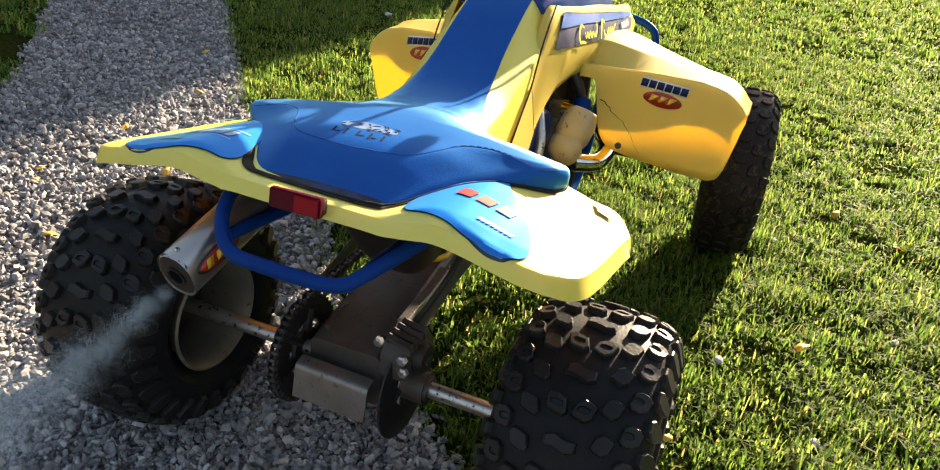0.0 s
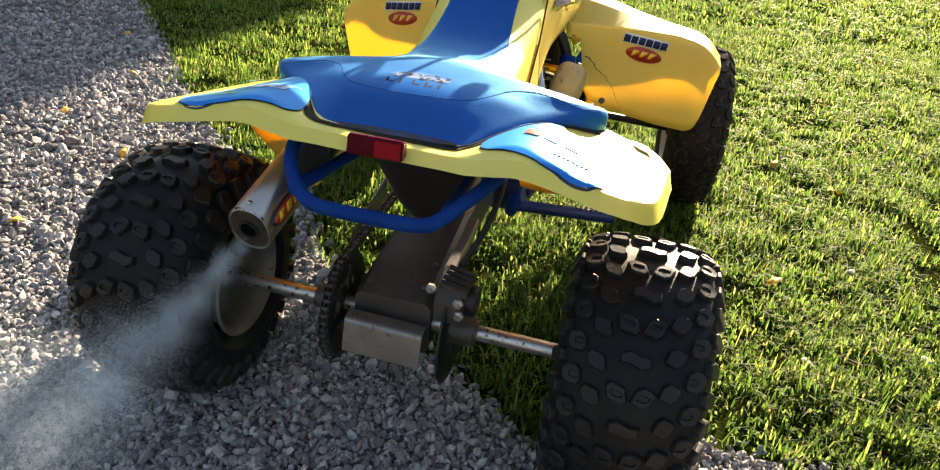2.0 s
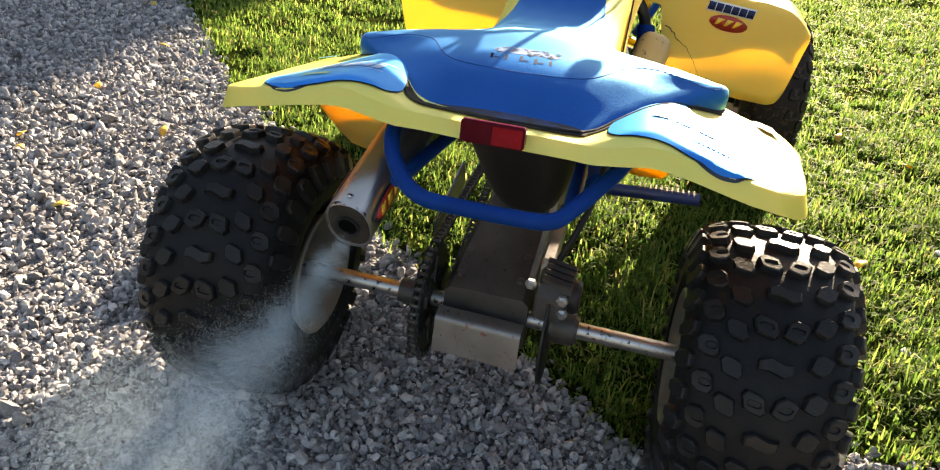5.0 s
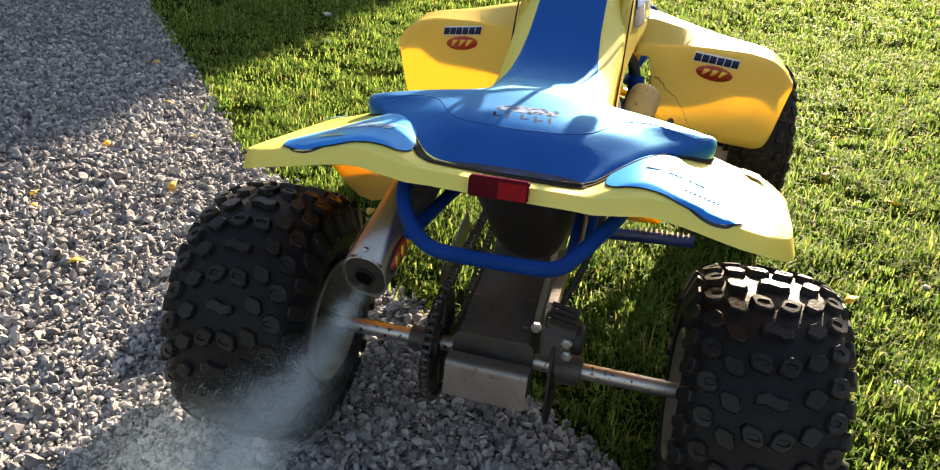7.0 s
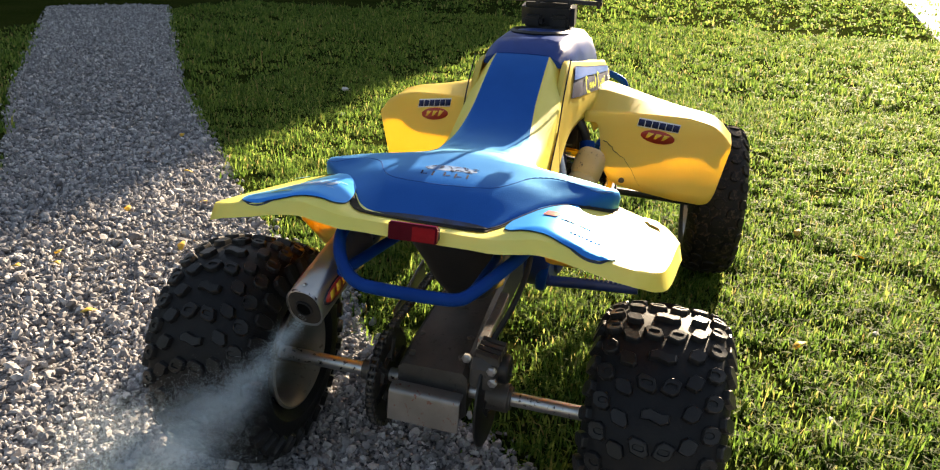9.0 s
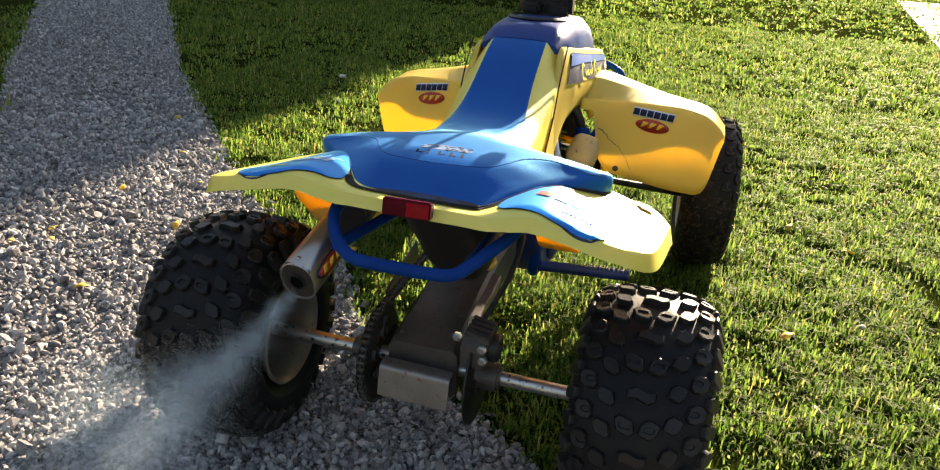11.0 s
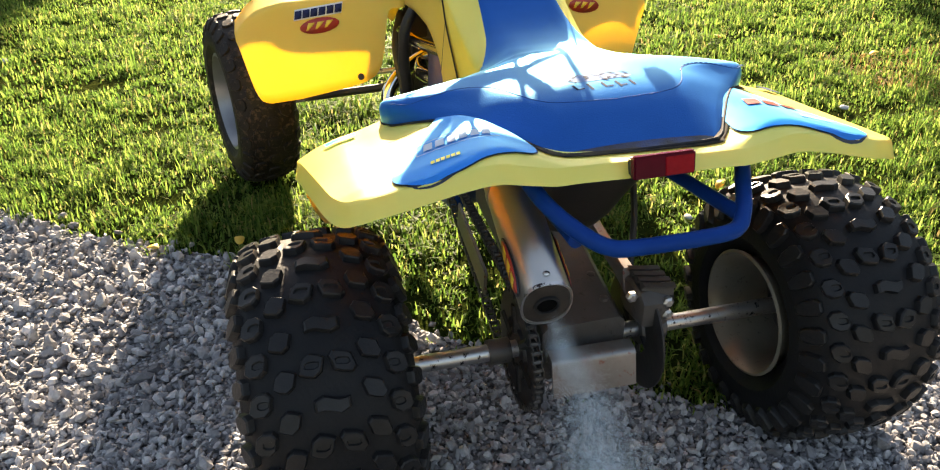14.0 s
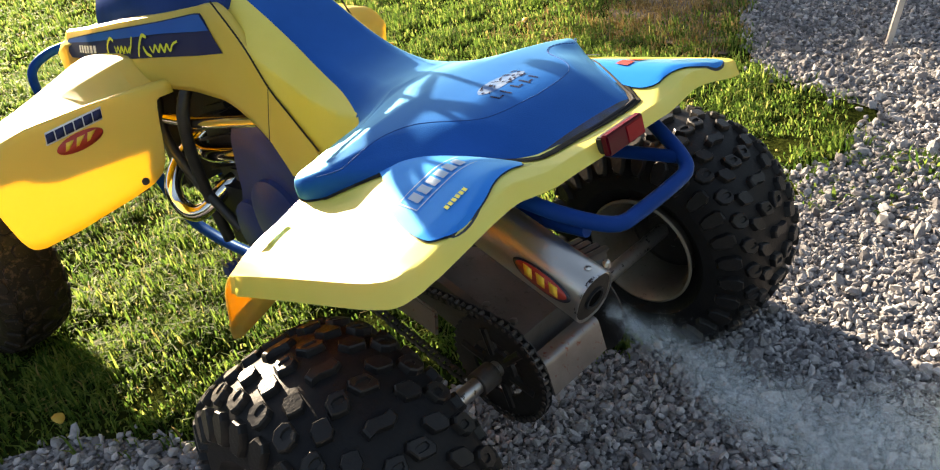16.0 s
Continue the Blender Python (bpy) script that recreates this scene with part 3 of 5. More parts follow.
# woods all round, far off and unseen, added to dim low-sky reflections
bm = bmesh.new()
rng = random.Random(3)
ring = []
for k in range(180):
    a = 2 * math.pi * k / 180
    h = 13.0 + 2.2 * math.sin(3 * a + 1) + rng.uniform(-1.8, 1.8)
    r = 62 + rng.uniform(-1.5, 1.5)
    ring.append((Vector((r * math.cos(a), r * math.sin(a), -0.2)), Vector((r * math.cos(a) * 1.02, r * math.sin(a) * 1.02, h * 0.7)), Vector((r * math.cos(a) * 1.05, r * math.sin(a) * 1.05, h))))
grid_faces(bm, [list(q) for q in ring + ring[:1]])
tagged(part("backdrop", bm, WOODS_SCREEN, None), "unseen dark ring of woods added to block the low sky", "woods", kind="structure")

# ---- quad bike ----
quad = thing("quad_bike", "yellow and blue racing quad bike parked half on gravel", "quad bike")

# -- rear fender --
F_LIP = [(0.0, 0.651), (0.10, 0.652), (0.135, 0.651), (0.17, 0.658), (0.205, 0.666), (0.225, 0.665), (0.265, 0.6575), (0.31, 0.648), (0.365, 0.638), (0.385, 0.631), (0.40, 0.622), (0.445, 0.606)]
F_TOP = [(0.0, 0.651), (0.11, 0.652), (0.135, 0.655), (0.16, 0.664), (0.185, 0.671), (0.205, 0.673), (0.225, 0.672), (0.265, 0.663), (0.30, 0.653), (0.34, 0.644), (0.38, 0.635), (0.40, 0.626), (0.43, 0.613), (0.445, 0.606)]
F_WIDE = [(0.0, 0.003), (0.12, 0.005), (0.16, 0.022), (0.205, 0.034), (0.24, 0.018), (0.28, 0.004), (0.45, 0.004)]
F_FALL = [(0.0, 0.04), (0.14, 0.05), (0.205, 0.06), (0.25, 0.08), (0.33, 0.11), (0.36, 0.12), (0.39, 0.115), (0.42, 0.105), (0.445, 0.13)]
F_DROP = [(0.0, 0.020), (0.135, 0.020), (0.205, 0.024), (0.25, 0.022), (0.31, 0.023), (0.37, 0.025), (0.42, 0.027)]
F_BACK = [(0.0, -0.183), (0.34, -0.182), (0.37, -0.175), (0.393, -0.158), (0.408, -0.132), (0.416, -0.10), (0.421, -0.04), (0.425, 0.02), (0.429, 0.09), (0.443, 0.150)]
F_BACK_CHAIN = [(0.0, -0.183), (0.355, -0.183), (0.380, -0.179), (0.397, -0.168), (0.408, -0.148), (0.414, -0.115), (0.419, -0.07), (0.429, 0.02), (0.438, 0.10), (0.443, 0.150)]


def fender_back(x):
    return soft(F_BACK if x > 0 else F_BACK_CHAIN, abs(x), 0.003)


def fender_z(x, y):
    """Height of the fender's top; behind its back edge, of the flaring lip."""
    a, yb = abs(x), fender_back(x)
    fall = soft(F_FALL, a)
    k = min(1.0, max(0.0, (y - yb) / soft(F_WIDE, a, 0.006)))
    top = soft(F_TOP, a, 0.005) - fall * max(0.0, y + 0.145)
    lip = soft(F_LIP, a, 0.005) - fall * max(0.0, yb + 0.145)
    lean = 0.028 * x * (1 - max(0.0, min(1.0, (y + 0.15) / 0.3)))
    return lip + (top - lip) * k - lean - 2.6 * max(0.0, yb - y)


def rear_fender():
    bm = bmesh.new()
    xs = [0.005 * k for k in range(67)] + [0.334 + 0.003 * k for k in range(33)] + [0.4325, 0.435, 0.4375, 0.440, 0.443]
    xs = [-x for x in xs[:0:-1]] + [x for x in xs if x < 0.4305]
    rows = []
    for x in xs:
        yb, drop = fender_back(x), soft(F_DROP, abs(x))
        e = 0.004
        out = Vector((fender_back(x + e) - fender_back(x - e), -2 * e, 0)).normalized()
        out = out * 0.009
        z0 = fender_z(x, yb)
        front = 0.150 - (0.05 * max(0.0, (x - 0.385) / 0.045) ** 2 if x > 0 else 0.0)
        base = Vector((x, yb, 0))
        row = [base + out * 0.75 + Vector((0, 0, z0 - drop - 0.001)), base + out + Vector((0, 0, z0 - drop)), base + out * 0.5 + Vector((0, 0, z0 - drop * 0.5)), base + out * 0.05 + Vector((0, 0, z0 - 0.0012))]
        for k in range(0, 52):
            f = k / 51
            y = yb + 0.0012 + (max(yb + 0.002, front) - yb - 0.0012) * (0.55 * f + 0.45 * f * f)
            row.append(Vector((x, y, fender_z(x, y))))
        last = len(row) - 1
        zf = row[last].z
        side = max(0.0, min(1.0, (abs(x) - 0.16) / 0.04 if x < 0 else (x - 0.12) / 0.03))
        low = lerp([(0.20, 0.46), (0.26, 0.415), (0.34, 0.378), (0.39, 0.360), (0.415, 0.378), (0.43, 0.42), (0.442, 0.48)], abs(x)) if x < 0 else lerp([(0.12, 0.46), (0.16, 0.435), (0.20, 0.43), (0.245, 0.435), (0.262, 0.47), (0.28, zf), (0.442, zf)], x)
        for k in range(1, 7):
            f = k / 6
            fade = 1.0 if x < 0 else max(0.0, min(1.0, (0.295 - x) / 0.03))
            fold = ((zf - low) * f ** 1.25 * side + 0.01 * f) * fade
            ahead = 0.78 * fold + 0.012 * math.sin(f * 3.1) * side if x < 0 else 0.6 * fold
            row.append(Vector((x * (1 - 0.015 * f * fade), front + ahead, zf - fold)) if fade else row[last].copy())
        rows.append(row)
    grid_faces(bm, rows)
    # rolled outer edges
    for sgn in (-1, 1):
        edge = rows[0] if sgn < 0 else rows[-1]
        lines = [edge[4:56]]
        for dx, dz in ((0.0012, -0.0012), (0.004, -0.014), (0.007, -0.026)):
            lines.append([p + Vector((sgn * dx, 0, dz)) for p in edge[4:56]])
        grid_faces(bm, lines)
    bmesh.ops.remove_doubles(bm, verts=bm.verts, dist=1e-4)
    return solid(part("rear_fender", bm, PALE, quad, "pale yellow plastic rear fender, scuffed", 24), 0.003)


fender = rear_fender()


def patch(name, outline, height, mat, parent, lift=0.0016, label="", cell=0.012):
    """A sticker: the outline's inside, laid on the surface that height(x, y) gives."""
    bm = bmesh.new()
    f = bm.faces.new([bm.verts.new((x, y, 0)) for x, y in outline])
    for axis in (0, 1):
        lo, hi = min(p[axis] for p in outline), max(p[axis] for p in outline)
        k = lo + cell
        while k < hi:
            no = Vector((1, 0, 0)) if axis == 0 else Vector((0, 1, 0))
            bmesh.ops.bisect_plane(bm, geom=bm.verts[:] + bm.edges[:] + bm.faces[:], plane_co=no * k, plane_no=no)
            k += cell
    for v in bm.verts:
        v.co.z = height(v.co.x, v.co.y) + lift
    return part(name, bm, mat, parent, label)


def rounded(points, n=6):
    return rounded_plan(points, n)


for sgn in (-1, 1):
    shape = [(0.145, -0.135), (0.158, -0.158), (0.178, -0.160), (0.198, -0.162), (0.222, -0.168), (0.250, -0.178), (0.275, -0.183), (0.300, -0.184), (0.322, -0.180), (0.337, -0.163), (0.333, -0.130), (0.314, -0.080), (0.284, -0.033), (0.256, 0.005), (0.230, 0.04), (0.19, 0.02), (0.155, -0.08)]
    big = rounded([(sgn * x, y) for x, y in shape])
    rim = rounded([(sgn * (0.24 + (x - 0.24) * 1.011), -0.07 + (y + 0.07) * 1.013) for x, y in shape])
    patch("sticker_border", rim, fender_z, STICKER_BLACK, fender, 0.0014, "", 0.005)
    patch("sticker", big, fender_z, STICKER_BLUE, fender, 0.0026, "glossy blue sticker with faded printed marks", 0.005)
    # printed marks: plain bars
    lines = ((0.238, -0.083, 0.096, 0.025, STICKER_GREY, 6), (0.268, -0.146, 0.040, 0.009, STICKER_LIME, 6)) if sgn < 0 else ((0.245, -0.068, 0.095, 0.026, STICKER_RED, 3), (0.280, -0.128, 0.055, 0.010, STICKER_GREY, 8))
    for cx, cy, w, h, mat, count in lines:
        for k in range(count):
            u0, u1 = -w / 2 + w * k / count, -w / 2 + w * (k + 0.74) / count
            q = [(u0, -h / 2), (u1, -h / 2), (u1 + 0.2 * h, h / 2), (u0 + 0.2 * h, h / 2)]
            patch("printed_bar", [(sgn * cx + u, cy + v) for u, v in q], fender_z, mat, fender, 0.0045, "", 0.005)
    if sgn < 0:
        for q in ([(-0.298, -0.105), (-0.184, -0.105), (-0.184, -0.103), (-0.298, -0.103)], [(-0.291, -0.063), (-0.177, -0.063), (-0.177, -0.061), (-0.291, -0.061)], [(-0.298, -0.105), (-0.296, -0.105), (-0.289, -0.061), (-0.291, -0.061)]):
            patch("printed_rule", q, fender_z, STICKER_GREY, fender, 0.0040, "", 0.005)

    q = [(0.357, 0.138), (0.388, 0.140), (0.398, 0.098), (0.372, 0.102)] if sgn > 0 else [(-0.402, 0.128), (-0.352, 0.128), (-0.352, 0.112), (-0.398, 0.110)]
    patch("corner_sticker", q, fender_z, STICKER_NAVY if sgn > 0 else STICKER_BLUE, fender, 0.0048, "", 0.005)

# tail light
part("lamp_base", block((0.084, 0.012, 0.024), (0.004, -0.190, 0.648), pose(0, 0, 0, -10), 0.002), BLACK_PLASTIC, fender)
lens = part("tail_light", block((0.086, 0.012, 0.030), (0.004, -0.200, 0.650), pose(0, 0, 0, -10), 0.0022), RED, fender, "dark red plastic tail light lens")
part("lens_cell", block((0.040, 0.002, 0.024), (0.024, -0.2064, 0.650), pose(0, 0, 0, -10), 0.0008), RED_CLEAR, lens, "brighter red lens window")

# -- seat --
S_W = [(-0.150, 0.108), (-0.135, 0.127), (-0.10, 0.150), (-0.04, 0.190), (0.02, 0.235), (0.06, 0.270), (0.095, 0.300), (0.125, 0.310), (0.150, 0.308), (0.168, 0.296), (0.178, 0.245), (0.186, 0.185), (0.196, 0.145), (0.215, 0.126), (0.26, 0.118), (0.35, 0.116), (0.48, 0.118), (0.60, 0.118)]
S_Z = [(-0.150, 0.650), (-0.13, 0.660), (-0.075, 0.687), (-0.055, 0.694), (-0.03, 0.699), (0.0, 0.702), (0.08, 0.704), (0.13, 0.704), (0.16, 0.701), (0.20, 0.696), (0.24, 0.695), (0.28, 0.699), (0.32, 0.707), (0.36, 0.722), (0.40, 0.742), (0.44, 0.766), (0.48, 0.790), (0.52, 0.813), (0.56, 0.834), (0.60, 0.850)]
S_CREST = [(-0.15, 0.09), (-0.075, 0.095), (-0.045, 0.105), (-0.02, 0.125), (0.04, 0.155), (0.068, 0.20), (0.085, 0.270), (0.12, 0.288), (0.15, 0.286), (0.170, 0.27), (0.180, 0.225), (0.188, 0.175), (0.20, 0.145), (0.22, 0.122), (0.25, 0.106), (0.30, 0.087), (0.36, 0.078), (0.42, 0.072), (0.60, 0.067)]
S_EDGE = [(-0.15, 0.645), (-0.13, 0.650), (-0.06, 0.660), (0.02, 0.664), (0.06, 0.664), (0.085, 0.668), (0.12, 0.664), (0.17, 0.648), (0.20, 0.655), (0.26, 0.655), (0.35, 0.672), (0.60, 0.785)]
S_LOW = [(-0.15, 0.636), (-0.05, 0.640), (0.03, 0.638), (0.08, 0.624), (0.12, 0.616), (0.17, 0.602), (0.19, 0.585), (0.22, 0.570), (0.35, 0.560), (0.45, 0.575), (0.60, 0.70)]


def seat_top(x, y):
    """Height of the cushion's top."""
    w, z, c, e = soft(S_W, y, 0.004), soft(S_Z, y, 0.008), soft(S_CREST, y, 0.010), soft(S_EDGE, y)
    x = abs(x)
    z -= 0.28 * max(0.0, min(y, 0.24) - 0.105) * max(0.0, min(1.0, (min(x, c) - 0.07) / 0.07))
    if x <= c:
        return z - 0.034 * (x / 0.29) ** 2
    f = min(1.0, (x - c) / max(1e-4, w - c))
    g = f * f * (3 - 2 * f) * 0.35 + f * 0.65
    zc = z - 0.034 * (c / 0.29) ** 2
    return zc + (e - zc) * g


def seat_section(y):
    w, c, e, low = soft(S_W, y, 0.004), soft(S_CREST, y, 0.010), soft(S_EDGE, y), soft(S_LOW, y)
    c = min(c, 0.93 * w)
    half = [(c * u, seat_top(c * u, y)) for u in (0.0, 0.2, 0.4, 0.6, 0.8, 0.92, 1.0)]
    half += [(c + (0.97 * w - c) * u, seat_top(c + (0.97 * w - c) * u, y)) for u in (0.12, 0.3, 0.5, 0.75, 1.0)]
    r = min(0.010, 0.4 * (e - low))
    half += [(w * 0.992, e - r * 0.4), (w, e - r * 1.3), (w * 0.995, low + 0.3 * (e - low)), (w * 0.965, low), (w * 0.5, low)]
    return half


def seat_rows(ys):
    rows = []
    for y in ys:
        h = seat_section(y)
        rows.append([Vector((x, y, z)) for x, z in h] + [Vector((-x, y, z)) for x, z in h[:0:-1]])
    return rows


SEAT_Y = [-0.150, -0.146, -0.141] + [-0.135 + 0.006 * k for k in range(50)] + [0.164, 0.168, 0.172, 0.176, 0.180, 0.184, 0.188, 0.192, 0.197, 0.203, 0.211, 0.22, 0.23, 0.245, 0.265] + [0.29 + 0.02 * k for k in range(16)] + [0.60]
bm = loft(seat_rows(SEAT_Y))
seat = part("seat", bm, SEAT_BLUE, quad, "bright blue vinyl seat with side wings, edges darkened by wear and shade", 60)
seat.data.materials.append(SEAT_YELLOW)
seat.data.materials.append(MATT_BLACK)
seat.data.materials.append(SCUFF_SHADE)
# lower edge faces darkened: wear and contact shade put into the colour
for p in seat.data.polygons:
    c = p.center
    if c.y > 0.188 and abs(c.x) > soft(S_CREST, c.y, 0.010):
        p.material_index = 1
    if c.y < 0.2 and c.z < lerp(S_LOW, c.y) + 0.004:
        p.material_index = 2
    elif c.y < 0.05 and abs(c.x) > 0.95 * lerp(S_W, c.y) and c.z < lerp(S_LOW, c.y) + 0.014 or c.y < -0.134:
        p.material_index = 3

# black bead drawn for the dirty shadow where the cushion meets the fender
bead = []
for k in range(41):
    y = 0.150 - 0.298 * math.sin(math.pi / 2 * k / 40)
    w = soft(S_W, y, 0.004) * 0.992
    bead.append(Vector((w, y, max(fender_z(w, y) + 0.002, soft(S_LOW, y) + 0.002))))
bead += [Vector((0.108 * (1 - 2 * k / 10), -0.151, fender_z(0.1, -0.15) + 0.002)) for k in range(1, 10)]
bead += [Vector((-p.x, p.y, p.z)) for p in bead[40::-1]]
part("seat_bead", tube(bead, lambda f: 0.0032 if 0.40 < f < 0.60 else 0.0020, 8, curved=False), MATT_BLACK, seat, "black edge under the cushion, grime and shade in one")

# dark brown strip on the fender round the cushion
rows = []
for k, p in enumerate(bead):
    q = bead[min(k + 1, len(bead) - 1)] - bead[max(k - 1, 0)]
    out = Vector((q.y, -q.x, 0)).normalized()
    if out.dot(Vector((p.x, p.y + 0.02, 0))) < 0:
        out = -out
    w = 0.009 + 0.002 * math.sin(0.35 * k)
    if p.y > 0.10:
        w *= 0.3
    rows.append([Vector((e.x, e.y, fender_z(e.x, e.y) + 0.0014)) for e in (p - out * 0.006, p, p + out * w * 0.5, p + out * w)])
bm = bmesh.new()
grid_faces(bm, rows)
solid(part("fender_edge_strip", bm, EDGE_BROWN, fender, "dark brown strip along the seat edge"), 0.0004, 1.0)

# stitched seam round the rear cushion
bm = bmesh.new()
seam = []
for k in range(61):
    x = 0.30 * (-1 + 2 * k / 60)
    y = soft([(0.0, -0.060), (0.06, -0.055), (0.10, -0.045), (0.125, -0.018), (0.150, 0.040), (0.19, 0.066), (0.28, 0.076), (0.30, 0.10)], abs(x), 0.008)
    seam.append(Vector((x, y, seat_top(x, y) + 0.0001)))
tube(seam, 0.0007, 6, bm, n=3)
for k in range(44, 60):
    tube([seam[k].lerp(seam[k + 1], 0.15) + Vector((0, 0.003, 0.0004)), seam[k].lerp(seam[k + 1], 0.75) + Vector((0, 0.003, 0.0004))], 0.0009, 5, bm, curved=False)
part("stitching", bm, THREAD, seat, "thin stitched seam in blue thread")


# dark printed mark on the seat: plain strokes
rng = random.Random(5)
# pale ground of the print, with sun glare put into its colour
patch("printed_ground", rounded([(-0.050, 0.010), (-0.030, 0.026), (0.010, 0.028), (0.045, 0.018), (0.052, 0.006), (0.02, 0.0), (-0.03, -0.002)], 3), seat_top, PRINT_PALE, seat, 0.0003, "", 0.004)
for k in range(22):
    cx, cy, a = rng.uniform(-0.050, 0.048), rng.uniform(-0.002, 0.026), rng.uniform(-0.9, 0.9)
    w, h = rng.uniform(0.008, 0.020), rng.uniform(0.0012, 0.0026)
    ca, sa = math.cos(a), math.sin(a)
    q = [(-w / 2, 0), (0, h + 0.002), (w / 2, 0), (0, -h + 0.002)]
    patch("printed_stroke", [(cx + u * ca - v * sa, cy + u * sa + v * ca) for u, v in q], seat_top, PRINT, seat, 0.0007 + 0.00001 * k, "", 0.004)
for k in range(5):
    cx = -0.044 + 0.022 * k
    tall = 0.017 + 0.003 * (k % 2)
    patch("printed_bar", [(cx - 0.005, -0.010), (cx - 0.0012, -0.010), (cx + 0.0012, -0.010 - tall), (cx - 0.0026, -0.010 - tall)], seat_top, PRINT, seat, 0.0005, "", 0.004)
    if k in (0, 2, 3):
        patch("printed_bar", [(cx + 0.0016, -0.0235), (cx + 0.0105, -0.0225), (cx + 0.0105, -0.0255), (cx + 0.0016, -0.0265)], seat_top, PRINT, seat, 0.0005, "", 0.004)

# -- tank and cowl --
C_TOP = [(0.46, 0.70), (0.52, 0.755), (0.575, 0.825), (0.62, 0.832), (0.80, 0.808), (1.0, 0.784), (1.2, 0.757), (1.45, 0.725)]
C_LOW = [(0.42, 0.50), (0.485, 0.505), (0.51, 0.540), (0.545, 0.580), (0.60, 0.615), (0.65, 0.638), (0.77, 0.646), (0.88, 0.642), (0.96, 0.61), (1.05, 0.56), (1.45, 0.52)]
C_OUT = [(0.36, 0.110), (0.5, 0.117), (0.6, 0.118), (0.8, 0.125), (0.95, 0.135), (1.2, 0.135), (1.45, 0.11)]
for sgn in (-1, 1):
    rows = []
    for k in range(80):
        y = 0.46 + (1.45 - 0.46) * k / 79
        zt, zl, xo = soft(C_TOP, y), soft(C_LOW, y), soft(C_OUT, y)
        sk = 0.0
        rows.append([Vector((sgn * (xo - 0.018), y, zt)), Vector((sgn * (xo - 0.006), y, zt - 0.004)), Vector((sgn * xo, y, zt - 0.016))]
                    + [Vector((sgn * (xo + 0.018 * math.sin(math.pi * j / 10) * max(0, min(1, (y - 0.50) / 0.16))), y, zt - 0.016 + (zl - zt + 0.016) * j / 10)) for j in range(1, 11)])
    bm = bmesh.new()
    grid_faces(bm, rows)
    side = solid(part("side_cowl", bm, YELLOW, quad, "yellow plastic side cowl with dark name sticker"), 0.003, 0)

    def cowl_x(y, z):
        zt, zl, xo = soft(C_TOP, y), soft(C_LOW, y), soft(C_OUT, y)
        f = max(0, min(1, (zt - 0.016 - z) / (zt - 0.016 - zl)))
        return xo + 0.018 * math.sin(math.pi * f) * max(0, min(1, (y - 0.50) / 0.16))

    def side_patch(name, outline, mat, lift):
        b2 = bmesh.new()
        b2.faces.new([b2.verts.new((y, z, 0)) for y, z in outline])
        k = 0.46
        while k < 1.5:
            bmesh.ops.bisect_plane(b2, geom=b2.verts[:] + b2.edges[:] + b2.faces[:], plane_co=(k, 0, 0), plane_no=(1, 0, 0))
            k += 0.017
        k = 0.6
        while k < 0.85:
            bmesh.ops.bisect_plane(b2, geom=b2.verts[:] + b2.edges[:] + b2.faces[:], plane_co=(0, k, 0), plane_no=(0, 1, 0))
            k += 0.008
        for v in b2.verts:
            y, z = v.co.x, v.co.y
            v.co = Vector((sgn * (cowl_x(y, z) + lift), y, z))
        return part(name, b2, mat, side)

    side_patch("name_sticker", [(0.586, 0.744), (1.0, 0.706), (1.40, 0.667), (1.43, 0.678), (1.41, 0.712), (1.2, 0.744), (1.0, 0.770), (0.80, 0.794), (0.66, 0.814), (0.636, 0.815), (0.624, 0.804)], STICKER_NAVY, 0.0035)
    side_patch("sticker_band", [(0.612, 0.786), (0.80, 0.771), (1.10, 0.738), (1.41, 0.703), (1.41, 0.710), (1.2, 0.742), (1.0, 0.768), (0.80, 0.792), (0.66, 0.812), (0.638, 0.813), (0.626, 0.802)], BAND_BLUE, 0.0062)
    def stroke(points, t):
        """A brush stroke of lime paint: u along the sticker, v up."""
        ps = bend([(u, v, 0) for u, v in points], 5)
        left, right = [], []
        for i, p in enumerate(ps):
            d = (ps[min(i + 1, len(ps) - 1)] - ps[max(i - 1, 0)]).normalized()
            o = Vector((-d.y, d.x, 0)) * t * (0.55 + 0.45 * math.sin(math.pi * (i + 1) / (len(ps) + 1)))
            left.append(p + o)
            right.append(p - o)
        out = []
        for q in left + right[::-1]:
            y = 0.72 + (0.36 - q.x if sgn < 0 else q.x)
            out.append((y, 0.756 - 0.09 * (y - 0.70) + q.y))
        side_patch("brush_stroke", out, STICKER_LIME, 0.0085)

    # flowing painted script, as plain strokes
    stroke([(0.046, 0.016), (0.026, 0.022), (0.006, 0.006), (0.010, -0.014), (0.034, -0.016), (0.058, -0.020)], 0.0040)
    stroke([(0.050, 0.006), (0.058, -0.008), (0.070, 0.004), (0.080, -0.009), (0.092, 0.004), (0.102, -0.009), (0.114, 0.003), (0.124, -0.008), (0.138, 0.004)], 0.0034)
    stroke([(0.134, -0.010), (0.146, 0.006), (0.152, 0.024)], 0.0034)
    stroke([(0.176, -0.018), (0.186, 0.004), (0.200, 0.024), (0.220, 0.020)], 0.0042)
    stroke([(0.204, 0.002), (0.216, -0.012), (0.234, -0.018)], 0.0040)
    stroke([(0.232, 0.002), (0.244, -0.010), (0.256, 0.003), (0.268, -0.010), (0.280, 0.003), (0.292, -0.010), (0.306, 0.003), (0.318, -0.009), (0.332, 0.003), (0.352, 0.008)], 0.0034)
    for k in range(6):
        y0 = 1.15 + 0.024 * k
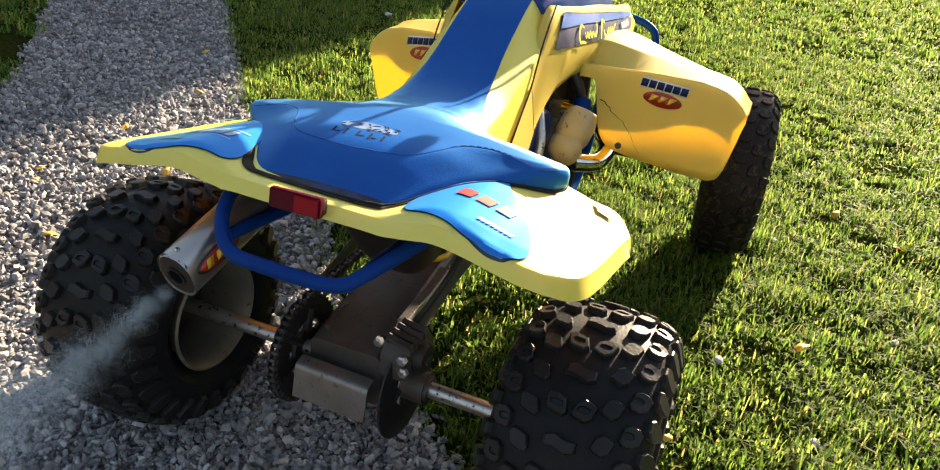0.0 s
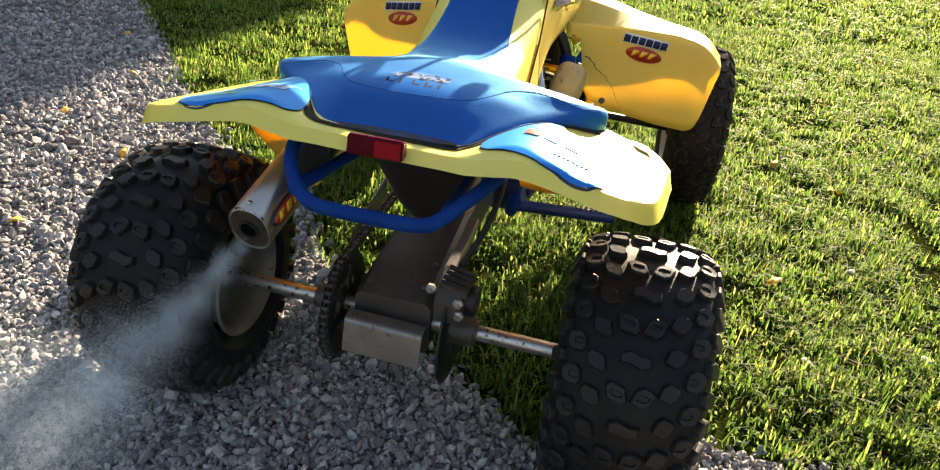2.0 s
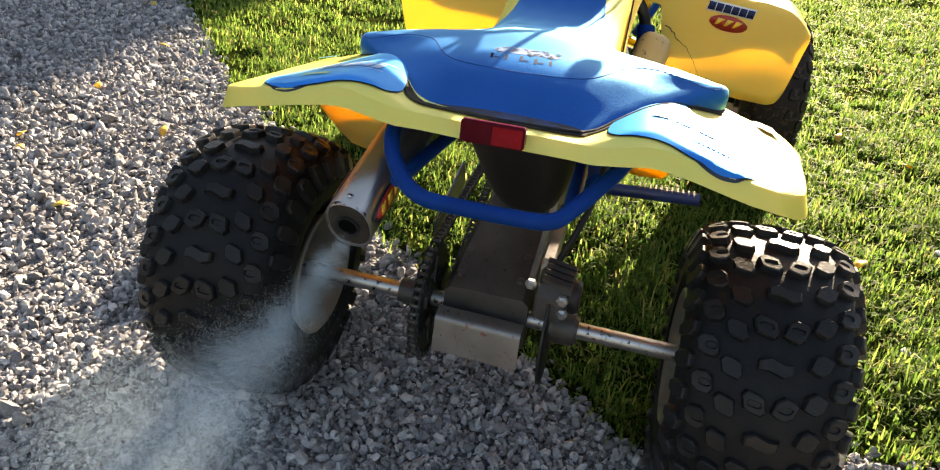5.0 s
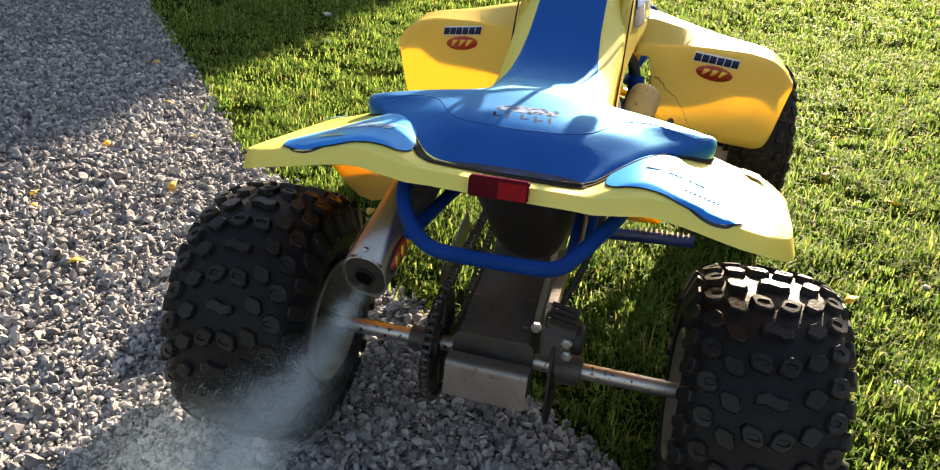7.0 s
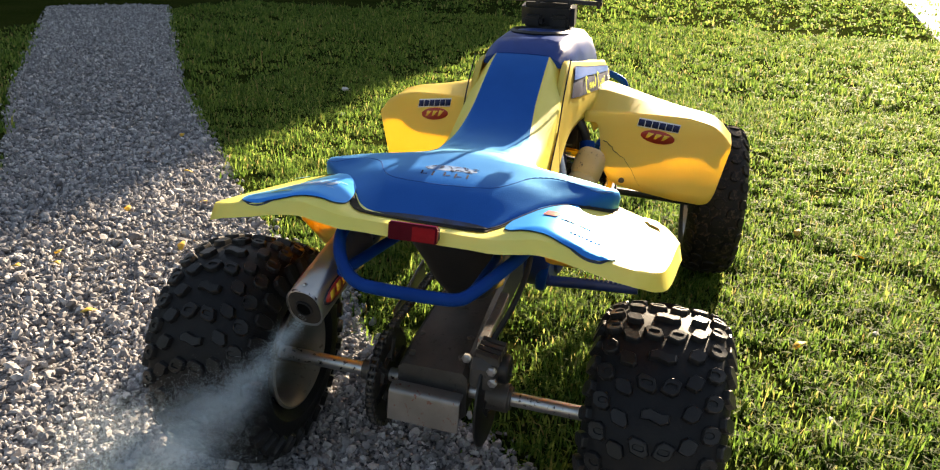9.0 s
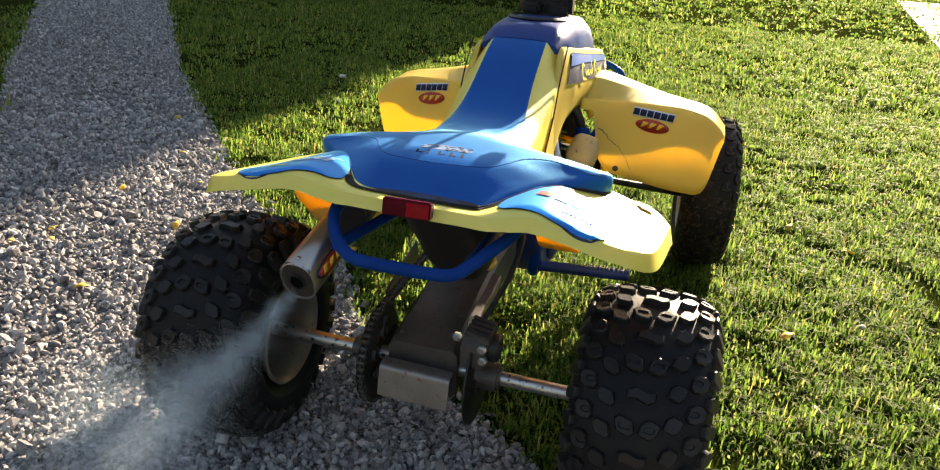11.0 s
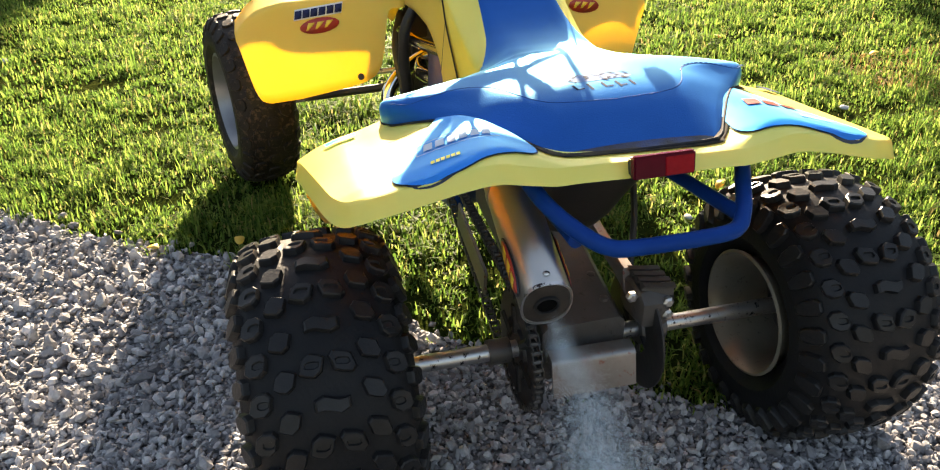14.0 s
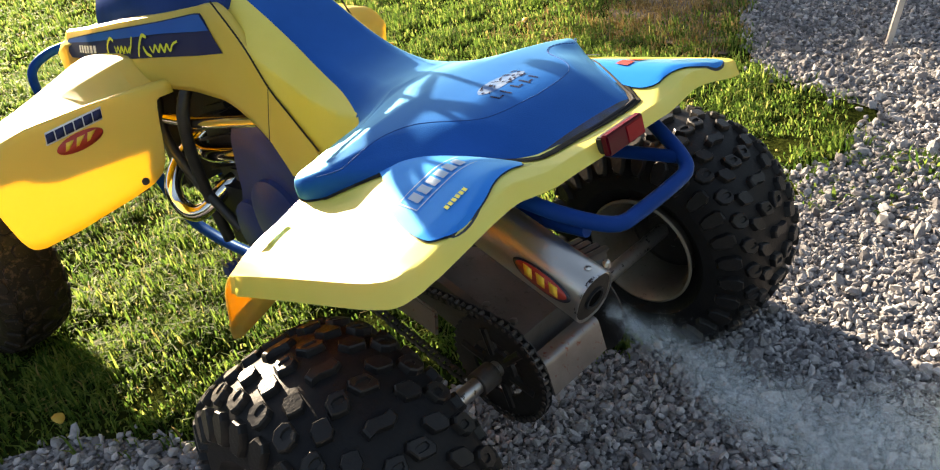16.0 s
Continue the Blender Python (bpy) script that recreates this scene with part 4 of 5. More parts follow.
        z0 = 0.714 - 0.09 * (y0 - 1.15)
        side_patch("maker_bar", [(y0, z0 - 0.008), (y0 + 0.016, z0 - 0.009), (y0 + 0.016, z0 + 0.008), (y0, z0 + 0.009)], STICKER_WHITE, 0.0085)

# yellow nose between the front fenders, unseen, added to block the sun
rows = []
for y, zt, zl, w in ((1.16, 0.748, 0.60, 0.128), (1.30, 0.735, 0.56, 0.128), (1.45, 0.715, 0.52, 0.122), (1.56, 0.68, 0.50, 0.112), (1.62, 0.63, 0.50, 0.095), (1.635, 0.60, 0.51, 0.085)):
    half = [(0.0, zt + 0.006), (0.6 * w, zt + 0.003), (0.88 * w, zt - 0.004), (w, zt - 0.022), (w * 0.98, (zt + zl) / 2), (w * 0.85, zl), (0.4 * w, zl)]
    rows.append([Vector((x, y, z)) for x, z in half] + [Vector((-x, y, z)) for x, z in half[:0:-1]])
part("nose_cowl", loft(rows), YELLOW, quad, "unseen yellow plastic nose cowl added to block the sun", 40)

# dark blue padded tank cover with the hole for the steering stem
rows = []
for k in range(17):
    y = 0.585 + (1.20 - 0.585) * k / 16
    zt = lerp([(0.585, 0.846), (0.61, 0.864), (0.66, 0.874), (0.80, 0.882), (1.0, 0.875), (1.20, 0.83)], y)
    zl = lerp([(0.585, 0.815), (0.64, 0.822), (1.0, 0.775), (1.20, 0.745)], y)
    w = lerp([(0.585, 0.10), (0.64, 0.112), (0.9, 0.118), (1.2, 0.11)], y)
    half = [(0.0, zt), (0.4 * w, zt), (0.66 * w, zt - 0.003), (0.78 * w, zt - 0.009), (0.92 * w, (zt + zl) / 2), (w, zl + 0.006), (w * 0.99, zl), (0.5 * w, zl)]
    rows.append([Vector((x, y, z)) for x, z in half] + [Vector((-x, y, z)) for x, z in half[:0:-1]])
cover = part("tank_cover", loft(rows), TANK_BLUE, quad, "dark blue padded vinyl tank cover", 50)
bm = turned([(0.0, 0.0), (0.0, 0.076), (0.008, 0.082), (0.013, 0.074), (0.005, 0.066), (0.004, 0.0)], 28, "z", (0, 0.79, 0.873))
part("stem_collar", bm, BLACK_PLASTIC, cover, "black rubber collar round the steering stem")
bars = part("handlebar", tube([(-0.40, 0.78, 1.125), (-0.27, 0.84, 1.135), (-0.17, 0.88, 1.12), (-0.09, 0.895, 1.03), (-0.05, 0.90, 1.0), (0, 0.905, 0.995), (0.05, 0.90, 1.0), (0.09, 0.895, 1.03), (0.17, 0.88, 1.12), (0.27, 0.84, 1.135), (0.40, 0.78, 1.125)], 0.0115), DARK, quad, "black handlebar with foam grips")
for sgn in (-1, 1):
    part("grip", tube([(sgn * 0.41, 0.776, 1.125), (sgn * 0.29, 0.83, 1.134)], 0.017, curved=False), BLACK_PLASTIC, bars)
    part("lever", tube([(sgn * 0.40, 0.88, 1.105), (sgn * 0.31, 0.90, 1.115), (sgn * 0.22, 0.88, 1.125)], 0.005, 8), DARK, bars)
# unseen cross bar and pad, placed to shade the seat
part("cross_bar", tube([(-0.14, 0.885, 1.088), (-0.05, 0.88, 1.088), (0.05, 0.88, 1.088), (0.14, 0.885, 1.088)], 0.009, 10), DARK, bars)
part("bar_pad", block((0.27, 0.034, 0.048), (0.015, 0.87, 1.050), None, 0.012), BLACK_PLASTIC, bars, "unseen black foam pad placed to shade the seat")
part("stem_clamp", block((0.15, 0.06, 0.075), (0.0, 0.90, 0.915), pose(0, 0, 0, 12), 0.012), BLACK_PLASTIC, bars)
part("stem", tube([(0.0, 0.93, 0.86), (0.0, 0.905, 1.0)], 0.02, 12, curved=False), BLACK_PLASTIC, bars)
# unseen cables, placed so their shadows make the lattice on the seat
for ends in ([(-0.10, 0.86, 1.04), (-0.03, 0.86, 0.993), (0.055, 0.86, 0.987), (0.15, 0.86, 0.962)], [(-0.028, 0.865, 0.945), (-0.022, 0.865, 1.04)], [(0.062, 0.865, 0.945), (0.052, 0.865, 1.04)], [(0.142, 0.862, 0.94), (0.146, 0.862, 1.06)], [(-0.12, 0.865, 0.955), (0.0, 0.865, 0.957), (0.15, 0.865, 0.952)]):
    part("cable", tube(ends, 0.0062, 8), BLACK_PLASTIC, bars)
part("switch_box", block((0.05, 0.035, 0.035), (0.035, 0.865, 0.90), pose(0, 0, 0, 10, 0, 8), 0.008), BLACK_PLASTIC, bars)
part("switch_box", block((0.055, 0.035, 0.03), (-0.035, 0.86, 0.90), pose(0, 0, 0, 10, 0, -8), 0.008), BLACK_PLASTIC, bars)
# unseen box and arm, added for the small shadow on the cushion
part("shadow_box", block((0.040, 0.03, 0.026), (0.268, 0.87, 1.022), pose(0, 0, 0, 0, 12), 0.006), BLACK_PLASTIC, bars, "unseen black box placed to cast a small shadow on the seat")
part("shadow_box_arm", tube([(0.268, 0.87, 1.03), (0.29, 0.835, 1.125)], 0.006, 8, curved=False), DARK, bars)

# lower side panels under the seat nose
for sgn in (-1, 1):
    out = [(0.369, 0.572), (0.474, 0.684), (0.497, 0.640), (0.528, 0.572), (0.505, 0.540), (0.482, 0.505), (0.43, 0.505), (0.385, 0.53)]
    bm = slab([Vector((sgn * 0.1185, y, z)) for y, z in out], 0.004, None, Vector((sgn, 0, 0)))
    part("under_seat_panel", bm, YELLOW, quad, "yellow plastic panel under the seat nose")

    for line in ([(0.585, 0.838), (0.52, 0.764), (0.474, 0.686), (0.43, 0.640), (0.367, 0.578)], [(0.474, 0.686), (0.50, 0.635), (0.530, 0.572)]):
        pts = [Vector((sgn * (max(soft(C_OUT, y), 0.1205) + 0.0008), y, z)) for y, z in line]
        part("panel_seam", tube(pts, 0.0017, 6), MATT_BLACK, quad, "dark gap between yellow panels")

# -- front fenders --
P_RIDGE = [(0.12, 0.668), (0.16, 0.667), (0.30, 0.663), (0.42, 0.654), (0.48, 0.638), (0.515, 0.614), (0.540, 0.580)]
P_BROW = [(0.12, 0.718), (0.184, 0.708), (0.342, 0.669), (0.44, 0.653), (0.485, 0.640), (0.515, 0.618), (0.540, 0.584)]
P_LEDGE = [(0.12, 0.055), (0.20, 0.046), (0.30, 0.026), (0.42, 0.004), (0.54, 0.002)]
P_BOTTOM = [(0.12, 0.640), (0.172, 0.636), (0.180, 0.600), (0.188, 0.540), (0.196, 0.498), (0.212, 0.470), (0.235, 0.454), (0.27, 0.442), (0.40, 0.410), (0.480, 0.398), (0.500, 0.405), (0.512, 0.428), (0.522, 0.475), (0.532, 0.53), (0.540, 0.568)]


def panel_y(x, z):
    return 0.785 + 0.28 * abs(x) + 0.08 * max(0, 0.62 - z) + (0.03 if x < 0 else 0.0)


fronts = {}
for sgn in (-1, 1):
    xs = [0.135, 0.15, 0.165, 0.172, 0.176, 0.180, 0.184, 0.188, 0.192, 0.197, 0.204, 0.212, 0.222, 0.235, 0.255, 0.28, 0.31, 0.35, 0.40, 0.42, 0.44, 0.46, 0.475, 0.485, 0.492, 0.498, 0.503, 0.508, 0.513, 0.518, 0.523, 0.528, 0.533, 0.537, 0.540]
    rows = []
    for x in xs:
        zr, zb = soft(P_RIDGE, x, 0.006), soft(P_BOTTOM, x, 0.002)
        row = []
        for k in range(9):
            z = zb + (zr - 0.012 - zb) * k / 8
            row.append(Vector((sgn * x, panel_y(sgn * x, z), z)))
        yr, ledge, brow = panel_y(sgn * x, zr), soft(P_LEDGE, x), max(zr + 0.003, soft(P_BROW, x, 0.006))
        row += [Vector((sgn * x, yr + dy, z)) for dy, z in ((0.003, zr - 0.003), (0.008, zr), (0.009 + ledge, zr - 0.22 * ledge), (0.014 + ledge, zr - 0.22 * ledge + 0.001), (0.104, brow - 0.003), (0.116, brow))]
        far = yr + 0.116
        for k in range(1, 8):
            f = k / 7
            row.append(Vector((sgn * x, far + f * (lerp([(0.135, 1.29), (0.38, 1.20), (0.43, 1.11), (0.54, 1.07)], x) - far), brow + 0.002 * math.sin(min(1.0, 3 * f) * math.pi) - 0.035 * f * f)))
        rows.append(row)
    bm = bmesh.new()
    grid_faces(bm, rows)
    fronts[sgn] = solid(part("front_fender", bm, YELLOW, quad, "yellow plastic front fender with racing stickers"), 0.003, 0)
    fp = fronts[sgn]

    def panel_patch(name, outline, mat, lift, parent):
        b2 = bmesh.new()
        outline = [(x, z - 0.16 * (x - 0.3375)) for x, z in outline]
        b2.faces.new([b2.verts.new((sgn * x, panel_y(sgn * x, z) - lift, z)) for x, z in outline])
        return solid(part(name, b2, mat, parent), 0.0008, 0)

    # stickers: a white plate with navy bars over a red oval with gold bars
    white = panel_patch("sticker_plate", [(0.3375 + sgn * u, 0.634 + v) for u, v in ((-0.060, -0.013), (0.054, -0.013), (0.060, 0.013), (-0.054, 0.013))], STICKER_WHITE, 0.0026, fp)
    for k in range(6):
        c = -0.0475 + 0.019 * k
        panel_patch("sticker_bar", [(0.3375 + sgn * (c + du), 0.634 + dv) for du, dv in ((-0.0098, -0.0095), (0.0068, -0.0095), (0.0098, 0.0095), (-0.0068, 0.0095))], STICKER_NAVY, 0.0040, white)
    oval = panel_patch("sticker_oval", [(0.3375 + 0.047 * math.cos(a), 0.600 + 0.019 * math.sin(a)) for a in [2 * math.pi * k / 28 for k in range(28)]], STICKER_RED, 0.0026, fp)
    for k in range(3):
        c = -0.022 + 0.022 * k
        panel_patch("sticker_bar", [(0.3375 + sgn * (c + du), 0.601 + dv) for du, dv in ((-0.011, -0.008), (-0.005, -0.008), (0.012, 0.008), (-0.004, 0.009))], STICKER_GOLD, 0.0040, oval)
    bolt = turned([(0, 0), (0, 0.009), (-0.003, 0.008), (-0.005, 0.0)], 14, "y", (sgn * 0.25, panel_y(sgn * 0.25, 0.467) - 0.002, 0.467))
    part("bolt", bolt, CAST, fp, "steel fender bolt")

# hairline crack in the right front fender
crack = [(0.190, 0.585), (0.203, 0.580), (0.208, 0.572), (0.216, 0.568), (0.220, 0.556), (0.231, 0.549), (0.240, 0.541), (0.252, 0.534), (0.258, 0.523), (0.275, 0.500), (0.292, 0.466), (0.305, 0.448)]
part("crack", tube([Vector((x, panel_y(x, z) - 0.0012, z)) for x, z in crack], lambda f: 0.0014 - 0.0010 * f, 6, curved=False), MATT_BLACK, fronts[1], "dark hairline crack")

# -- wheels --
def knob(bm, crown, u, th, du, dth, h, skew=0.0, chevron=0.0, slot=False):
    """A tread block on the crown: u across, th round the tyre."""
    out = [(-1, -0.55), (-0.45, -1), (0.45, -1 + chevron), (1, -0.55), (1, 0.55), (0.45, 1), (-0.45, 1 - chevron), (-1, 0.55)]
    rings = []
    for hh, sc in ((-0.006, 1.12), (h * 0.8, 0.96), (h, 0.84)):
        ring = []
        for a, b in out:
            uu = u + a * du * sc + skew * b * du
            tt = th + b * dth * sc
            e = 0.002
            r0 = crown(uu)
            sl = (crown(uu + e) - crown(uu - e)) / (2 * e)
            nl = 1 / math.sqrt(1 + sl * sl)
            r, x = r0 + hh * nl, uu - hh * sl * nl
            ring.append(bm.verts.new((x, r * math.cos(tt), r * math.sin(tt))))
        rings.append(ring)
    for a, b in zip(rings, rings[1:]):
        for i in range(8):
            j = (i + 1) % 8
            bm.faces.new((a[i], a[j], b[j], b[i]))
    if not slot:
        bm.faces.new(rings[-1])
        return
    last = rings[-1]
    for drop, ka, kb in ((0.0, 0.62, 0.34), (0.0035, 0.55, 0.26)):
        ring = []
        for a, b in out:
            uu, tt = u + a * du * ka + skew * b * du * kb, th + b * dth * kb
            r = crown(uu) + h - drop
            ring.append(bm.verts.new((uu, r * math.cos(tt), r * math.sin(tt))))
        for i in range(8):
            j = (i + 1) % 8
            bm.faces.new((last[i], last[j], ring[j], ring[i]))
        last = ring
    bm.faces.new(last)


def wheel(name, label, R, W, bead, crown_keys, rows, h, rim_profile, rim_mat, hub_at, disc_profile, disc_mat, rubber=RUBBER):
    w = thing(name, "", "")
    for key in ("label", "category"):
        if key in w:
            del w[key]
    w.parent = quad
    tagged(w, label)
    half = W / 2

    def crown(u):
        return soft(crown_keys, u, 0.006)

    us = [half * math.sin(math.pi / 2 * k / 12) for k in range(-12, 13)]
    prof = [(-half * 0.80, bead), (-half * 0.86, bead + 0.012), (-half * 0.99, bead + 0.030)] + [(u, crown(u)) for u in us] + [(half * 0.99, bead + 0.030), (half * 0.86, bead + 0.012), (half * 0.80, bead)]
    bm = turned(prof, 72)
    part("tyre", bm, rubber, w, "worn knobbly black rubber tyre", 30)
    for u, pitch, phase, du, dth, skew, chev in rows:
        bm = bmesh.new()
        knob(bm, crown, u, 0.0, du, dth / R, h, skew, chev, abs(u) in (0.0205, 0.089))
        one = part("tread_block", bm, BLOCKS if rubber is RUBBER else rubber, w, "", 30)
        for k in range(pitch):
            ob = one if k == 0 else new("tread_block", one.data)
            ob.parent = w
            ob.matrix_basis = pose(0, 0, 0, 360 * (k + phase) / pitch)
    rim = part("rim", turned(rim_profile, 56), rim_mat, w, "dusty pressed metal rim", 40)
    part("wheel_disc", turned(disc_profile, 40), disc_mat, w, "wheel centre disc", 40)
    for k in range(4):
        a = math.pi / 4 + k * math.pi / 2
        bm = turned([(0.0, 0.0), (0.0, 0.010), (0.012, 0.009), (0.014, 0.0)], 6, "x", (hub_at, 0.045 * math.cos(a), 0.045 * math.sin(a)))
        part("lug_nut", bm, DARK, w)
    return w


REAR_CROWN = [(-0.124, 0.150), (-0.121, 0.185), (-0.112, 0.210), (-0.096, 0.225), (-0.058, 0.234), (0, 0.237), (0.058, 0.234), (0.096, 0.225), (0.112, 0.210), (0.121, 0.185), (0.124, 0.150)]
REAR_ROWS = [(0.0, 14, 0.0, 0.0235, 0.0135, 0.0, 0.55), (-0.0205, 14, 0.5, 0.0155, 0.0175, 0.30, 0.2), (0.0205, 14, 0.5, 0.0155, 0.0175, -0.30, 0.2),
             (-0.057, 28, 0.22, 0.0135, 0.0165, 0.3, 0.2), (0.057, 28, 0.72, 0.0135, 0.0165, -0.3, 0.2),
             (-0.089, 28, 0.75, 0.0125, 0.0170, 0.2, 0.0), (0.089, 28, 0.25, 0.0125, 0.0170, -0.2, 0.0), (-0.1135, 28, 0.25, 0.0085, 0.0165, 0, 0), (0.1135, 28, 0.75, 0.0085, 0.0165, 0, 0)]
REAR_RIM = [(-0.112, 0.116), (-0.118, 0.118), (-0.121, 0.113), (-0.114, 0.107), (-0.096, 0.102), (-0.084, 0.099), (0.0, 0.096), (0.06, 0.099), (0.082, 0.102), (0.100, 0.107), (0.107, 0.113), (0.104, 0.118), (0.098, 0.116)]
REAR_DISC = [(0.0, 0.097), (-0.004, 0.085), (0.006, 0.070), (0.006, 0.055), (-0.008, 0.045), (-0.010, 0.02), (-0.010, 0.0), (0.004, 0.0), (0.012, 0.055), (0.012, 0.08), (0.006, 0.097)]
FRONT_CROWN = [(-0.092, 0.19), (-0.088, 0.215), (-0.078, 0.240), (-0.06, 0.253), (0, 0.262), (0.06, 0.253), (0.078, 0.240), (0.088, 0.215), (0.092, 0.19)]
FRONT_ROWS = [(0.0, 26, 0.0, 0.018, 0.018, 0.0, 0.0), (-0.042, 26, 0.5, 0.016, 0.019, 0.2, 0), (0.042, 26, 0.5, 0.016, 0.019, -0.2, 0), (-0.074, 26, 0.0, 0.011, 0.02, 0, 0), (0.074, 26, 0.0, 0.011, 0.02, 0, 0)]
FRONT_RIM = [(-0.07, 0.148), (-0.078, 0.150), (-0.080, 0.143), (-0.06, 0.130), (0.0, 0.125), (0.05, 0.13), (0.08, 0.143), (0.078, 0.150), (0.07, 0.148)]
FRONT_DISC = [(0.0, 0.126), (0.02, 0.11), (0.024, 0.07), (0.014, 0.04), (0.012, 0.0), (0.024, 0.0), (0.032, 0.07), (0.032, 0.11), (0.006, 0.126)]
REAR_Z = {-1: 0.247, 1: 0.228}
FRONT_Y = 1.43
for sgn in (-1, 1):
    m = pose({-1: -0.447, 1: 0.428}[sgn], 0.0, REAR_Z[sgn], 0, 0, 0 if sgn > 0 else 180)
    w = wheel("rear_wheel", "wide rear wheel with knobbly tyre and cream rim", 0.25, 0.248, 0.114, REAR_CROWN, REAR_ROWS, 0.0105, REAR_RIM, RIM, -0.010, REAR_DISC, DARK)
    w.matrix_basis = m @ pose(0, 0, 0, 13 if sgn > 0 else 5)
    m = pose({-1: -0.545, 1: 0.527}[sgn], FRONT_Y, 0.272, 0, 0, 4 if sgn > 0 else 193)
    w = wheel("front_wheel", "narrow front wheel with worn muddy tyre", 0.27, 0.18, 0.146, FRONT_CROWN, FRONT_ROWS, 0.006, FRONT_RIM, RIM_F, 0.0, FRONT_DISC, CAST, MUD_RUBBER)
    w.matrix_basis = m

# -- rear axle, swingarm, drive --
def axle_z(x):
    return 0.239 - 0.008 * x / 0.452


axle = part("rear_axle", tube([(-0.46, 0, axle_z(-0.46)), (0.46, 0, axle_z(0.46))], 0.0148, 20, curved=False), AXLE, quad, "scuffed steel rear axle spotted with dirt")
for x0, x1, r in ((-0.178, -0.140, 0.022), (0.095, 0.140, 0.030), (0.128, 0.146, 0.024)):
    part("collar", tube([(x0, 0, axle_z(x0)), (x1, 0, axle_z(x1))], r, 22, curved=False), CAST, axle)
for sgn in (-1, 1):
    part("wheel_hub", tube([(sgn * 0.40, 0, axle_z(sgn * 0.40)), (sgn * 0.45, 0, axle_z(sgn * 0.45))], 0.032, 20, curved=False), DARK, axle)

rows = []
for y, z0, z1, x0, x1 in ((-0.030, 0.185, 0.292, -0.090, 0.058), (0.05, 0.200, 0.315, -0.088, 0.056), (0.16, 0.235, 0.345, -0.080, 0.056), (0.30, 0.270, 0.372, -0.072, 0.056), (0.46, 0.29, 0.385, -0.072, 0.060)):
    b = 0.010
    rows.append([Vector(p) for p in ((x0 + b, y, z0), (x1 - b, y, z0), (x1, y, z0 + b), (x1, y, z1 - b), (x1 - b, y, z1), (x0 + b, y, z1), (x0, y, z1 - b), (x0, y, z0 + b))])
arm = part("swingarm", loft(rows), CAST, quad, "grimy grey cast swingarm", 30)
bent = [(-0.052, 0.2635), (-0.068, 0.2605), (-0.075, 0.2580), (-0.0785, 0.2535), (-0.0800, 0.2480), (-0.0905, 0.1945), (-0.0865, 0.1938), (-0.0762, 0.2475), (-0.0750, 0.2520), (-0.0730, 0.2545), (-0.0672, 0.2565), (-0.052, 0.2595)]
bm = loft([[Vector((x, y, z + dz)) for y, z in bent] for x, dz in ((-0.0905, 0.002), (-0.089, 0.002), (0.0565, -0.003), (0.058, -0.003))])
part("carrier_plate", bm, PLATE, arm, "bent bare metal plate with red stains")
for x, y in ((-0.07, 0.0), (0.035, 0.01), (-0.07, 0.06), (0.035, 0.07)):
    part("bolt", turned([(0, 0), (0, 0.008), (0.006, 0.008), (0.008, 0.005), (0.008, 0)], 6, "z", (x, y, 0.30 + 0.22 * max(0, y))), CAST, arm)

# sprocket and chain
SX = -0.122
bm = bmesh.new()
teeth = 40
ring_o, ring_i = [], []
for k in range(teeth * 2):
    a = math.pi * k / teeth
    r = 0.104 if k % 2 else 0.096
    ring_o.append((r * math.cos(a), r * math.sin(a)))
    ring_i.append((0.056 * math.cos(a), 0.056 * math.sin(a)))
zc = axle_z(SX)
lay = []
for dx in (-0.003, 0.003):
    lay.append([[bm.verts.new((SX + dx, y, zc + z)) for y, z in ring] for ring in (ring_o, ring_i)])
for i in range(teeth * 2):
    j = (i + 1) % (teeth * 2)
    for s in (0, 1):
        bm.faces.new((lay[s][0][i], lay[s][0][j], lay[s][1][j], lay[s][1][i]))
    for q in (0, 1):
        bm.faces.new((lay[0][q][i], lay[0][q][j], lay[1][q][j], lay[1][q][i]))
sprocket = part("sprocket", bm, DARK, quad, "dark greasy rear sprocket")
part("sprocket_hub", turned([(-0.004, 0.0), (-0.004, 0.038), (0.004, 0.038), (0.004, 0.0)], 28, "x", (SX, 0, zc)), DARK, sprocket)
for k in range(6):
    a = k * math.pi / 3 + 0.3
    part("spoke", tube([(SX, 0.03 * math.cos(a), zc + 0.03 * math.sin(a)), (SX, 0.08 * math.cos(a), zc + 0.08 * math.sin(a))], 0.009, 8, None, False), DARK, sprocket)

path = []
r1, r2, yf, zf = 0.103, 0.032, 0.50, 0.335
for k in range(41):
    a = math.pi * 0.5 + 0.08 + (math.pi - 0.02) * k / 40
    path.append((r1 * math.cos(a), zc + r1 * math.sin(a)))
for k in range(13):
    a = -math.pi * 0.5 + 0.1 + math.pi * k / 12
    path.append((yf + r2 * math.cos(a), zf + r2 * math.sin(a)))
path.append(path[0])
links, acc = [], 0.0
dense = []
for (y0, z0), (y1, z1) in zip(path, path[1:]):
    d = math.hypot(y1 - y0, z1 - z0)
    for k in range(max(1, int(d / 0.002))):
        f = k / max(1, int(d / 0.002))
        dense.append((y0 + (y1 - y0) * f, z0 + (z1 - z0) * f))
chain = thing("chain", "", "")
for key in ("label", "category"):
    if key in chain:
        del chain[key]
chain.parent = quad
tagged(chain, "greasy black drive chain")
made = []
